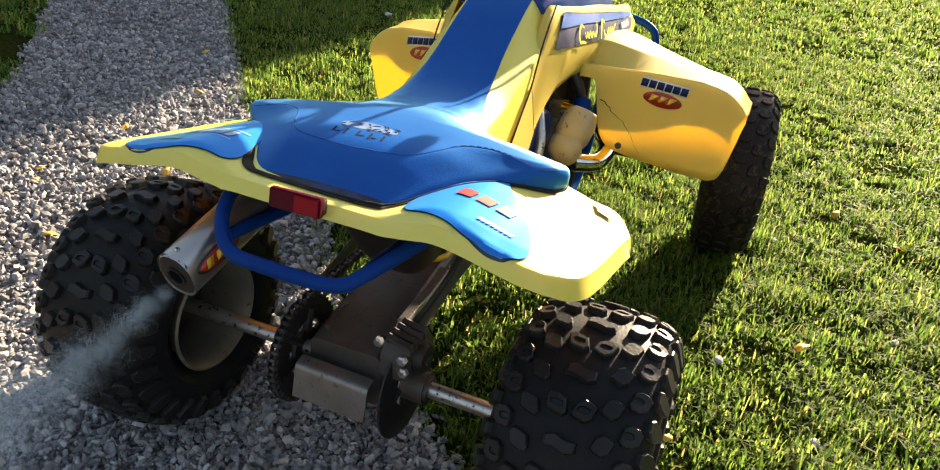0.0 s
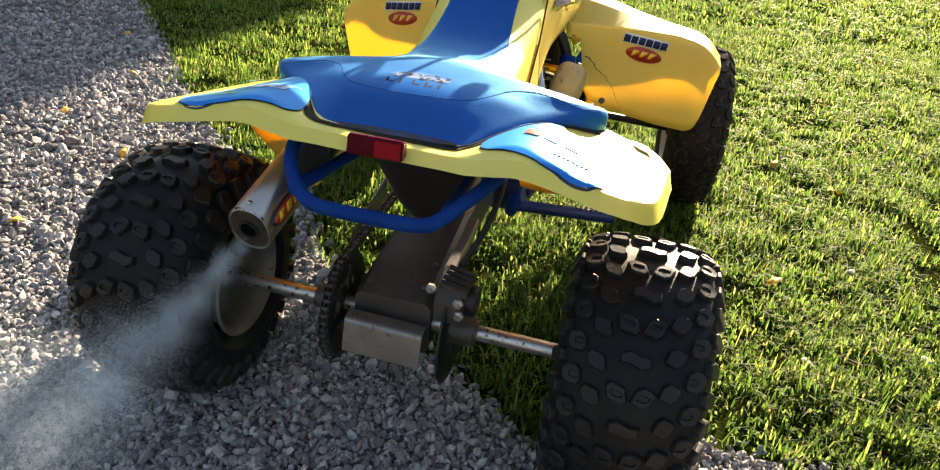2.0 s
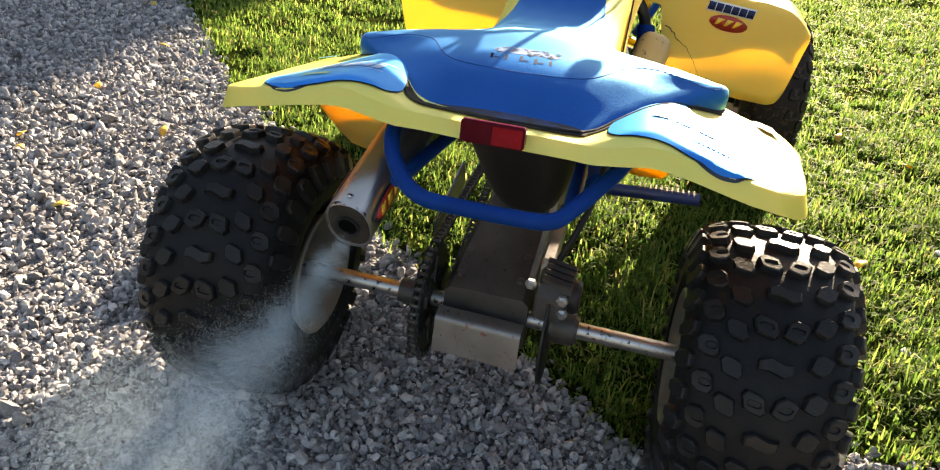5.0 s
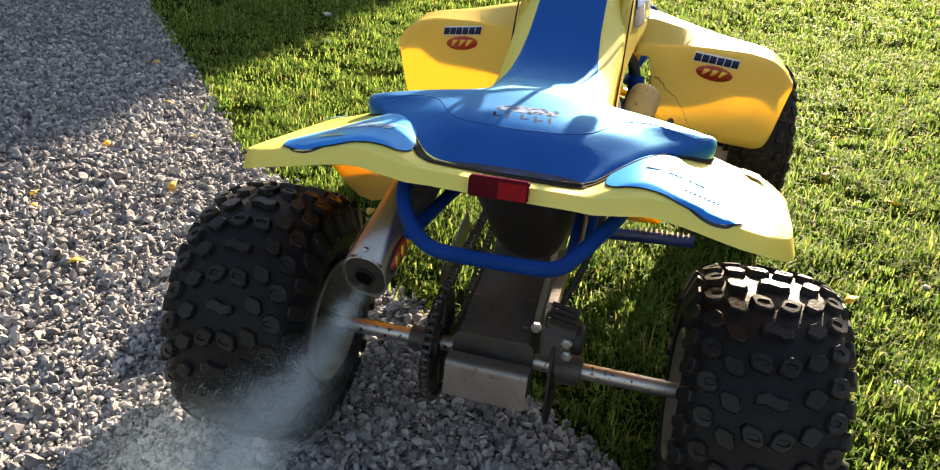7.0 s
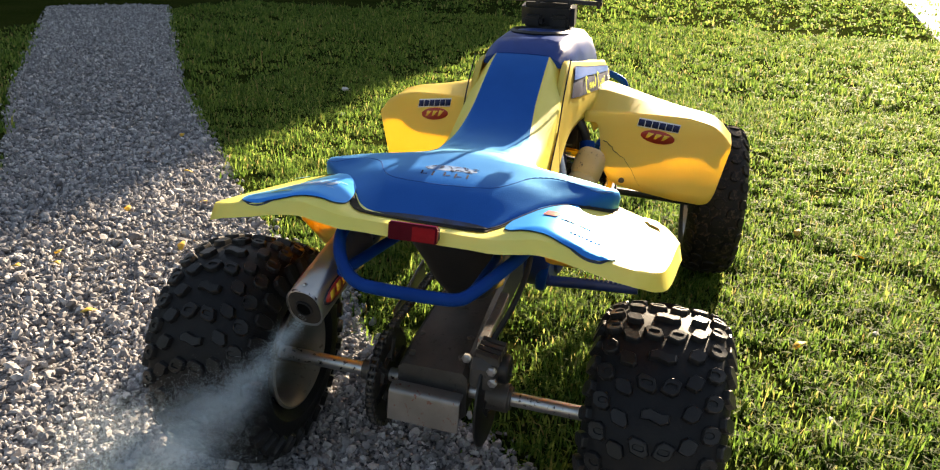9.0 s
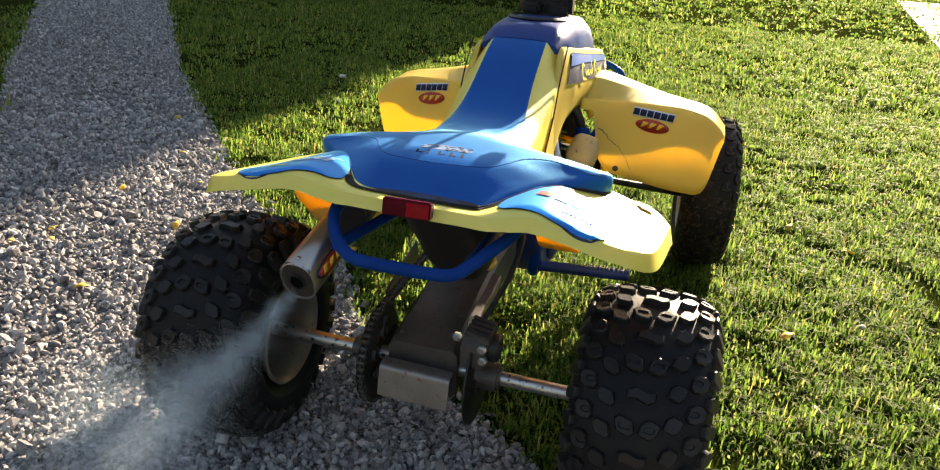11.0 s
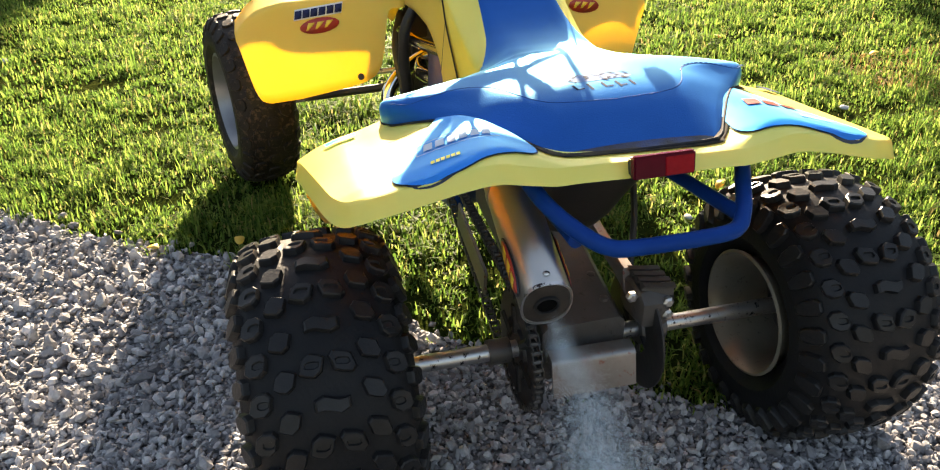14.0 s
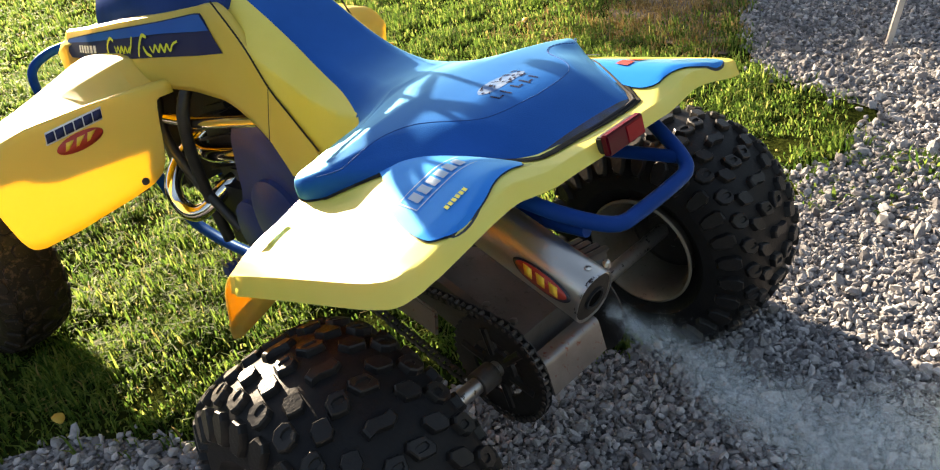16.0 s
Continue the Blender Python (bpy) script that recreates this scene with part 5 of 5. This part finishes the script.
for odd in (0, 1):
    bm = bmesh.new()
    for sx in (-1, 1):
        block((0.0018, 0.0165 if odd else 0.0150, 0.011), (sx * (0.0075 if odd else 0.0055), 0.007, 0), None, 0, bm)
    plate = part("chain_link", bm, DARK, chain)
    roller = part("chain_roller", tube([(-0.0088, 0, 0), (0.0088, 0, 0)], 0.0042, 6, None, False), CAST, chain, "worn chain roller")
    made.append((plate, roller))
i, odd = 0, 0
while i + 8 < len(dense):
    (y0, z0), (y1, z1) = dense[i], dense[i + 7]
    m = pose(SX, y0, z0, math.degrees(math.atan2(z1 - z0, y1 - y0)))
    for src in made[odd]:
        ob = src if i < 14 else new(src.name.split(".")[0], src.data)
        ob.parent, ob.matrix_basis = chain, m
    i += 7
    odd ^= 1
part("chain_guide", block((0.006, 0.20, 0.06), (-0.150, 0.20, 0.335), pose(0, 0, 0, 14), 0.004), PLATE, arm, "flat grey chain guard plate")

# disc brake
dz = axle_z(0.085)
bm = turned([(-0.003, 0.045), (-0.003, 0.105), (-0.0015, 0.107), (0.0015, 0.107), (0.003, 0.105), (0.003, 0.045), (-0.003, 0.045)], 48, "x", (0.096, 0, dz))
for k in range(6):
    a = k * math.pi / 3
    tube([(0.096, 0.026 * math.cos(a), dz + 0.026 * math.sin(a)), (0.096, 0.05 * math.cos(a + 0.25), dz + 0.05 * math.sin(a + 0.25))], 0.005, 8, bm, False)
part("brake_disc", bm, DARK, quad, "thin worn steel brake disc")
rows = []
for x, g in ((0.070, 0.8), (0.074, 0.95), (0.082, 1.0), (0.112, 1.0), (0.120, 0.95), (0.124, 0.8)):
    rows.append([Vector((x, -0.018 + g * y, 0.322 + g * z)) for y, z in ((-0.046, -0.036), (0.020, -0.044), (0.044, -0.030), (0.048, 0.004), (0.030, 0.024), (0.004, 0.030), (-0.030, 0.024), (-0.048, 0.008))])
cal = part("brake_caliper", loft(rows), CAST, quad, "grimy ribbed brake caliper", 30)
for k in range(4):
    y = -0.054 + 0.019 * k
    fin = [(y, 0.338), (y + 0.010, 0.338), (y + 0.012, 0.356), (y + 0.002, 0.362), (y - 0.006, 0.359), (y - 0.005, 0.354), (y + 0.001, 0.353)]
    part("caliper_fin", loft([[Vector((x, u + dy, v)) for u, v in fin] for x, dy in ((0.078, 0.010), (0.108, 0.0), (0.128, -0.004))]), CAST, cal, "", 30)
for x, y, z in ((0.060, -0.040, 0.338), (0.116, -0.060, 0.330), (0.118, -0.058, 0.304)):
    part("caliper_bolt", turned([(0, 0), (0, 0.010), (-0.007, 0.010), (-0.010, 0.006), (-0.010, 0)], 6, "y", (x, y, z)), AXLE, cal)
part("caliper_piston", turned([(0.0, 0.0), (0.0, 0.030), (0.014, 0.030), (0.020, 0.026), (0.021, 0.012), (0.016, 0.010), (0.016, 0.0)], 24, "x", (0.122, -0.014, 0.312)), DARK, cal)
part("brake_hose", tube([(0.09, 0.03, 0.34), (0.125, 0.10, 0.42), (0.135, 0.16, 0.50), (0.10, 0.22, 0.58)], 0.006, 8), BLACK_PLASTIC, cal)
rows = []
for y, z, w in ((0.005, 0.338, 0.022), (0.05, 0.348, 0.018), (0.10, 0.352, 0.014), (0.15, 0.362, 0.012), (0.18, 0.372, 0.010)):
    rows.append([Vector((x, y + 0.3 * q, z + q)) for x, q in ((0.070, -w), (0.086, -w), (0.089, -w + 0.004), (0.089, w - 0.004), (0.086, w), (0.070, w), (0.067, w - 0.004), (0.067, -w + 0.004))])
part("brake_bracket", loft(rows), PLATE, cal, "curved alloy brake stay", 40)

# inner mudguard and air box below the seat
rows = []
for z, x0, x1, y0, y1 in ((0.385, -0.015, 0.040, 0.13, 0.20), (0.39, -0.028, 0.053, 0.11, 0.215), (0.405, -0.042, 0.065, 0.09, 0.225), (0.44, -0.058, 0.078, 0.055, 0.24), (0.50, -0.075, 0.095, 0.01, 0.26), (0.56, -0.085, 0.105, -0.05, 0.28), (0.628, -0.09, 0.11, -0.12, 0.30)):
    cx, cy, rx, ry = (x0 + x1) / 2, (y0 + y1) / 2, (x1 - x0) / 2, (y1 - y0) / 2
    rows.append([Vector((cx + rx * math.copysign(abs(math.cos(q)) ** 0.6, math.cos(q)), cy + ry * math.copysign(abs(math.sin(q)) ** 0.6, math.sin(q)), z)) for q in [2 * math.pi * k / 28 for k in range(28)]])
part("inner_mudguard", loft(rows), BLACK_PLASTIC, quad, "dark dusty plastic inner mudguard", 40)
spring = [Vector((0.02 + 0.032 * math.cos(k * 0.5), 0.26 + 0.02 * k / 90 + 0.032 * math.sin(k * 0.5), 0.34 + 0.22 * k / 90)) for k in range(90)]
part("shock_spring", tube(spring, 0.006, 8, curved=False), STICKER_GOLD, quad, "coiled shock absorber spring")

# -- grab bar and frame --
grab = part("grab_bar", tube([(-0.140, -0.06, 0.610), (-0.152, -0.130, 0.614), (-0.138, -0.185, 0.597), (-0.108, -0.225, 0.576), (-0.078, -0.241, 0.563), (-0.04, -0.243, 0.559), (0.05, -0.243, 0.558), (0.098, -0.238, 0.560), (0.122, -0.215, 0.571), (0.150, -0.165, 0.588), (0.172, -0.12, 0.602), (0.188, -0.06, 0.618)], 0.0112, 16), FRAME_BLUE, quad, "bright blue painted tubular grab bar")
for x in (0.118, -0.118):
    part("bar_brace", tube([(x, -0.218, 0.568), (x * 0.95, -0.05, 0.555), (x * 0.85, 0.06, 0.552)], 0.0105, 12, curved=False), FRAME_BLUE, grab)
frame_part = part("main_frame", tube([(-0.10, 0.05, 0.56), (-0.10, 0.30, 0.52), (-0.11, 0.52, 0.40), (-0.085, 0.60, 0.22), (-0.08, 1.15, 0.20), (-0.08, 1.35, 0.42)], 0.015, 12), FRAME_BLUE, quad, "blue painted tubular steel frame")
part("frame_tube", tube([(0.10, 0.05, 0.56), (0.10, 0.30, 0.52), (0.11, 0.52, 0.40), (0.085, 0.60, 0.22), (0.08, 1.15, 0.20), (0.08, 1.35, 0.42)], 0.015, 12), FRAME_BLUE, frame_part)
for sgn in (-1, 1):
    part("frame_tube", tube([(sgn * 0.10, 0.83, 0.66), (sgn * 0.142, 0.835, 0.585), (sgn * 0.142, 0.865, 0.45), (sgn * 0.12, 0.885, 0.25)], 0.014, 12), DARK, frame_part)
    part("frame_tube", tube([(sgn * 0.07, 0.50, 0.66), (sgn * 0.075, 0.80, 0.69), (sgn * 0.05, 1.2, 0.70)], 0.013, 12), FRAME_BLUE, frame_part)
    py, pz = (0.585, 0.258) if sgn > 0 else (0.66, 0.300)
    peg = part("foot_peg", tube([(sgn * 0.10, py, pz - 0.013), (sgn * (0.345 if sgn > 0 else 0.245), py, pz)], 0.015, 12, curved=False), ENGINE_BLUE, quad, "dark blue foot peg with toothed top edge")
    for k in range(11 if sgn > 0 else 4):
        part("tooth", block((0.004, 0.022, 0.005), (sgn * (0.205 + 0.0125 * k), py, pz + 0.0125), None, 0), ALUMINIUM, peg)
    arm_f = part("front_arm", tube([(sgn * 0.12, 1.28, 0.31), (sgn * 0.45, FRONT_Y, 0.25)], 0.012, 12, curved=False), DARK, quad, "dark front suspension arm")
    part("arm_tube", tube([(sgn * 0.12, 1.50, 0.31), (sgn * 0.45, FRONT_Y, 0.25)], 0.012, 12, curved=False), DARK, arm_f)
    part("arm_tube", tube([(sgn * 0.12, 1.40, 0.42), (sgn * 0.46, FRONT_Y, 0.36)], 0.012, 12, curved=False), AXLE, arm_f)
    part("shock", tube([(sgn * 0.38, FRONT_Y, 0.28), (sgn * 0.13, 1.38, 0.60)], 0.026, 14, curved=False), CHROME, arm_f)
    part("bumper_tube", tube([(sgn * 0.10, 1.50, 0.40), (sgn * 0.16, 1.66, 0.50), (sgn * 0.165, 1.69, 0.60), (sgn * 0.10, 1.70, 0.64), (0, 1.70, 0.645)], 0.013, 12), FRAME_BLUE, frame_part)
    part("tie_rod", tube([(sgn * 0.08, 1.25, 0.37), (sgn * 0.47, 1.30, 0.345)], 0.008, 10, curved=False), AXLE, arm_f)
    part("front_hub", tube([(sgn * 0.45, FRONT_Y, 0.272), (sgn * 0.55, FRONT_Y, 0.272)], 0.045, 18, curved=False), DARK, arm_f)

# -- engine bay --
engine = part("engine", block((0.20, 0.34, 0.22), (0, 0.76, 0.32), pose(0, 0, 0, -4), 0.03), DARK, quad, "dark two-stroke engine block")
part("cylinder", block((0.15, 0.15, 0.16), (0, 0.84, 0.50), pose(0, 0, 0, -14), 0.015), DARK, engine)
for k in range(6):
    part("cooling_fin", block((0.18, 0.17, 0.005), (0, 0.83 + 0.004 * k, 0.44 + 0.024 * k), pose(0, 0, 0, -14), 0.001), DARK, engine)
part("side_cover", turned([(0.0, 0.0), (0.0, 0.085), (0.020, 0.082), (0.032, 0.06), (0.035, 0.0)], 32, "x", (0.10, 0.70, 0.31)), ENGINE_BLUE, engine)
part("side_cover", turned([(0.0, 0.0), (0.0, 0.10), (-0.024, 0.096), (-0.036, 0.07), (-0.04, 0.0)], 32, "x", (-0.10, 0.60, 0.37)), ENGINE_BLUE, engine, "dark blue engine side cover")
def bevelled(outline, x0, x1, edge):
    """A side cover: an outline in y and z with rounded rims."""
    cy, cz = sum(p[0] for p in outline) / len(outline), sum(p[1] for p in outline) / len(outline)
    rows = []
    for x, k in ((x0, 1.0), (x0 + (x1 - x0) * 0.7, 1.0), (x0 + (x1 - x0) * 0.93, 1 - 0.5 * edge), (x1, 1 - edge)):
        rows.append([Vector((x, cy + (y - cy) * k, cz + (z - cz) * k)) for y, z in outline])
    return loft(rows)


for sgn in (-1, 1):
    part("side_housing", bevelled(rounded([(0.46, 0.575), (0.60, 0.600), (0.70, 0.575), (0.735, 0.49), (0.755, 0.40), (0.80, 0.33), (0.79, 0.24), (0.66, 0.20), (0.54, 0.27), (0.48, 0.42)], 4), sgn * 0.02, sgn * 0.112, 0.07), ENGINE_BLUE, engine, "dark blue engine side housing")
    part("clutch_cover", turned([(0.0, 0.0), (0.0, 0.078), (sgn * 0.016, 0.075), (sgn * 0.024, 0.06), (sgn * 0.024, 0.0)], 32, "x", (sgn * 0.108, 0.72, 0.315)), ENGINE_BLUE, engine)
# dark slabs added so the engine bay looks dark right through
part("bay_filler", block((0.07, 0.62, 0.26), (0, 0.86, 0.56), pose(0, 0, 0, -4), 0.03), BLACK_PLASTIC, engine, "dark slab added to fill the engine bay")
part("radiator_guard", block((0.19, 0.05, 0.30), (0, 1.12, 0.47), None, 0.015), BLACK_PLASTIC, engine)
part("header_pipe", tube([(-0.04, 0.95, 0.50), (-0.11, 0.985, 0.455), (-0.165, 0.975, 0.405), (-0.176, 0.955, 0.362), (-0.168, 0.920, 0.338), (-0.145, 0.888, 0.345), (-0.105, 0.87, 0.375), (-0.05, 0.86, 0.40)], 0.0205, 18), CHROME, engine, "chrome looped exhaust header")
part("header_pipe", tube([(0.05, 0.98, 0.50), (0.14, 1.01, 0.47), (0.205, 0.96, 0.43), (0.20, 0.87, 0.41), (0.15, 0.80, 0.42)], 0.024, 16), CHROME, engine, "chrome looped exhaust header")
part("expansion_pipe", tube([(-0.13, 0.95, 0.56), (-0.12, 0.82, 0.565), (-0.105, 0.66, 0.585), (-0.10, 0.50, 0.61)], 0.014, 14), CHROME, engine)
part("expansion_pipe", tube([(-0.07, 0.99, 0.47), (-0.10, 0.86, 0.475), (-0.09, 0.70, 0.50)], 0.02, 14), CHROME, engine)
part("hose", tube([(-0.12, 0.99, 0.60), (-0.145, 0.96, 0.52), (-0.14, 0.90, 0.42), (-0.12, 0.80, 0.30)], 0.012, 12), BLACK_PLASTIC, engine)
rows = []
for k, (t, s) in enumerate(((0.0, 0.5), (0.04, 0.78), (0.12, 0.95), (0.25, 1.02), (0.32, 1.02), (0.36, 1.02), (0.40, 1.02), (0.44, 1.02), (0.50, 1.02), (0.65, 1.0), (0.80, 0.97), (0.91, 0.86), (0.97, 0.70), (1.0, 0.45))):
    c = Vector((0.150, 0.665, 0.468)).lerp(Vector((0.180, 0.745, 0.575)), t)
    d = Vector((0.03, 0.09, 0.12)).normalized()
    a = d.cross(Vector((1, 0, 0))).normalized()
    b = d.cross(a)
    fold = 1 - 0.13 * math.exp(-((t - 0.40) / 0.05) ** 2)
    wide = 0.92 + 0.16 * t
    rows.append([c + (a * math.copysign(abs(math.cos(q)) ** 0.72, math.cos(q)) * 0.047 + b * math.copysign(abs(math.sin(q)) ** 0.72, math.sin(q)) * 0.039) * s * fold * wide for q in [2 * math.pi * j / 28 for j in range(28)]])
part("overflow_bottle", loft(rows), TAN, quad, "tan plastic overflow bottle beside the engine", 50)
part("breather", tube([(0.140, 0.80, 0.50), (0.150, 0.82, 0.54), (0.146, 0.84, 0.575)], 0.022, 14), FRAME_BLUE, engine, "blue cloth-wrapped breather")
part("fuel_cap_hose", tube([(0.10, 0.62, 0.60), (0.125, 0.585, 0.53), (0.12, 0.56, 0.46)], 0.011, 12), AXLE, engine)

# -- muffler --
M0, M1 = Vector((-0.171, -0.258, 0.508)), Vector((-0.150, 0.06, 0.612))
d = (M1 - M0).normalized()
a = d.cross(Vector((0, 0, 1))).normalized()
b = a.cross(d)


def can(t, s, w=0.033, h=0.039):
    c = M0.lerp(M1, t)
    out = []
    for k in range(28):
        q = 2 * math.pi * k / 28
        cx, cz = math.cos(q), math.sin(q)
        e = 0.82
        out.append(c + (a * math.copysign(abs(cx) ** e, cx) * w + b * math.copysign(abs(cz) ** e, cz) * h) * s)
    return out


muffler = part("muffler", loft([can(0.0, 0.965), can(0.002, 0.99), can(0.006, 1.0), can(0.3, 1.0), can(0.6, 1.0), can(0.97, 1.0), can(1.0, 0.9)]), ALUMINIUM, quad, "brushed oval aluminium muffler with heat tint", 45)
bm = loft([can(-0.0035, 0.88), can(-0.002, 0.91), can(0.002, 0.92)])
cap = part("end_cap", bm, SOOT, muffler, "sooty brown muffler end cap")
bm = bmesh.new()
rows = []
for t, r in ((0.01, 0.017), (-0.014, 0.017), (-0.014, 0.0135), (0.02, 0.0135)):
    c = M0.lerp(M1, t)
    rows.append([c + (a * math.cos(2 * math.pi * k / 24) + b * math.sin(2 * math.pi * k / 24)) * r for k in range(24)])
grid_faces(bm, rows, True)
part("end_ring", loft([can(-0.006, 0.99), can(-0.006, 1.012), can(0.010, 1.012), can(0.010, 0.99)], False), AXLE, muffler, "bare metal end ring")
part("tail_pipe", bm, DARK, muffler, "short black outlet pipe")
# flat black disc paints the darkness inside the open outlet
part("bore", loft([[M0.lerp(M1, t) + (a * math.cos(2 * math.pi * k / 24) + b * math.sin(2 * math.pi * k / 24)) * 0.0134 for k in range(24)] for t in (-0.0065, -0.0045)]), BORE, muffler, "black disc for the dark inside the outlet")
part("rivet", turned([(0, 0), (0, 0.005), (0.002, 0.004), (0.003, 0)], 10, "z", M0.lerp(M1, 0.05) + b * 0.039), AXLE, muffler)


def can_side(u, v, lift, flank=-1):
    """A place on the muffler's outer side: u along, v up the flank."""
    c = M0.lerp(M1, 0) + d * u
    q = math.pi - v if flank < 0 else v
    cx, cz = math.cos(q), math.sin(q)
    e = 0.82
    return c + (a * math.copysign(abs(cx) ** e, cx) * (0.033 + lift) + b * math.copysign(abs(cz) ** e, cz) * (0.039 + lift)) * 1.0


def can_patch(name, outline, mat, lift, parent, label="", flank=-1):
    b2 = bmesh.new()
    b2.faces.new([b2.verts.new((u, v, 0)) for u, v in outline])
    k = -1.5
    while k < 1.6:
        bmesh.ops.bisect_plane(b2, geom=b2.verts[:] + b2.edges[:] + b2.faces[:], plane_co=(0, k, 0), plane_no=(0, 1, 0))
        k += 0.12
    for v in b2.verts:
        v.co = can_side(v.co.x, v.co.y + 0.06, lift, flank)
    return solid(part(name, b2, mat, parent, label), 0.0006, 0)


for flank in (-1, 1):
    badge = can_patch("badge", [(0.060 + 0.050 * math.cos(q), 0.10 + 0.33 * math.sin(q)) for q in [2 * math.pi * k / 32 for k in range(32)]], STICKER_BLACK, 0.0016, muffler, "oval black, red and gold badge", flank)
    can_patch("badge_field", [(0.060 + 0.044 * math.cos(q), 0.10 + 0.26 * math.sin(q)) for q in [2 * math.pi * k / 32 for k in range(32)]], STICKER_RED, 0.0030, badge, "", flank)
    for k in range(3):
        u0 = 0.028 + 0.022 * k
        can_patch("badge_bar", [(u0, -0.05), (u0 + 0.013, -0.05), (u0 + 0.019, 0.24), (u0 + 0.004, 0.24)], STICKER_GOLD, 0.0044, badge, "", flank)
part("muffler_strap", loft([can(0.60, 1.04), can(0.64, 1.04)]), AXLE, muffler, "bare metal muffler strap")

# ---- small things ----
rng = random.Random(7)
LEAVES = [(-1.84, 1.71), (-1.75, 1.17), (-1.52, 1.35), (0.81, 0.87), (-1.24, 0.36), (-1.6, 0.62), (-1.7, 0.55), (-1.66, 0.7), (-1.3, 0.9), (1.1, 1.7), (1.4, 1.2), (0.9, 1.9), (1.7, 2.4), (-2.3, 2.3), (-0.62, 0.95), (-0.85, 0.98), (2.2, 1.9), (0.55, 0.35)]
first = None
for x, y in LEAVES:
    if first is None:
        bm = bmesh.new()
        out = rounded([(-0.022, 0), (-0.012, 0.011), (0.004, 0.014), (0.016, 0.008), (0.026, 0.0), (0.016, -0.009), (0.002, -0.013), (-0.013, -0.010)], 3)
        bm.faces.new([bm.verts.new((px, py, 0.004 * math.sin(60 * px) + 30 * py * py)) for px, py in out])
        bmesh.ops.triangulate(bm, faces=bm.faces)
        first = solid(part("fallen_leaf", bm, LEAF, None), 0.0006)
        tagged(first, "small curled yellow birch leaf fallen on the ground", "leaf", "fallen leaves")
        lf = first
    else:
        lf = copy_thing(first, Matrix())
    lf.matrix_basis = pose(x, y, 0.026, rng.uniform(-18, 18), rng.uniform(-18, 18), rng.uniform(0, 360))

bm = block((0.026, 0.012, 1.2), (0, 0, 0.6), None, 0.002)
plank = tagged(part("post", bm, WOOD, None), "thin weathered pale post standing in the gravel", "post")
plank.matrix_basis = pose(2.26, 0.17, 0.0, 0, 14, -35)

first = None
for x, y, r in ((0.852, 0.500, 0.011), (1.15, 0.62, 0.012), (0.70, 1.55, 0.013), (1.05, 1.05, 0.010), (1.62, 1.35, 0.014), (0.62, 0.72, 0.011), (-1.75, 3.2, 0.02), (-2.1, 4.0, 0.022)):
    if first is None:
        bm = bmesh.new()
        bmesh.ops.create_icosphere(bm, subdivisions=2, radius=1.0)
        for v in bm.verts:
            v.co *= 1 + 0.25 * noise.noise(v.co * 1.7)
        first = st = tagged(part("pale_stone", bm, CONCRETE, None, "", 60), "pale pebble lying in the grass", "stone", "pebbles in the lawn")
    else:
        st = copy_thing(first, Matrix())
    st.matrix_basis = pose(x, y, 0.018, 0, 0, 90 * r * 100) @ Matrix.Diagonal((r * 1.3, r, r * 0.7, 1))


def smoke(seed=21):
    """Drifting two-stroke smoke: a cloud of tiny droplets, loose at the rim."""
    rng = np.random.default_rng(seed)
    pts = []
    for k in range(72):
        t = k / 71
        c = np.array([-0.172 - 0.05 * t * t, -0.287 - 0.44 * t, 0.497 - 0.05 * math.sin(2.6 * t)])
        r = 0.008 + 0.046 * t ** 1.1
        c = c + rng.normal(0, 0.42 * r, 3) * np.array([1, 0.6, 1])
        for j in range(5):
            cc = c + rng.normal(0, 0.5 * r, 3)
            pts.append(cc + rng.normal(0, 1, (int(330 + 2300 * t ** 1.5), 3)) * r * 0.5)
    p = np.concatenate(pts)
    n = len(p)
    tri = np.array([[1, 0, -0.5], [-0.5, 0.87, 0.3], [-0.5, -0.87, 0.3]]) * 0.00021
    v = np.einsum("nij,kj->nki", turns(rng, n), tri) * rng.uniform(0.6, 1.4, n)[:, None, None] + p[:, None, :]
    return joined("exhaust_smoke", v, np.arange(3 * n).reshape(n, 3), SMOKE, "thin bluish white smoke drifting from the muffler", "smoke", flat=True)


smoke()
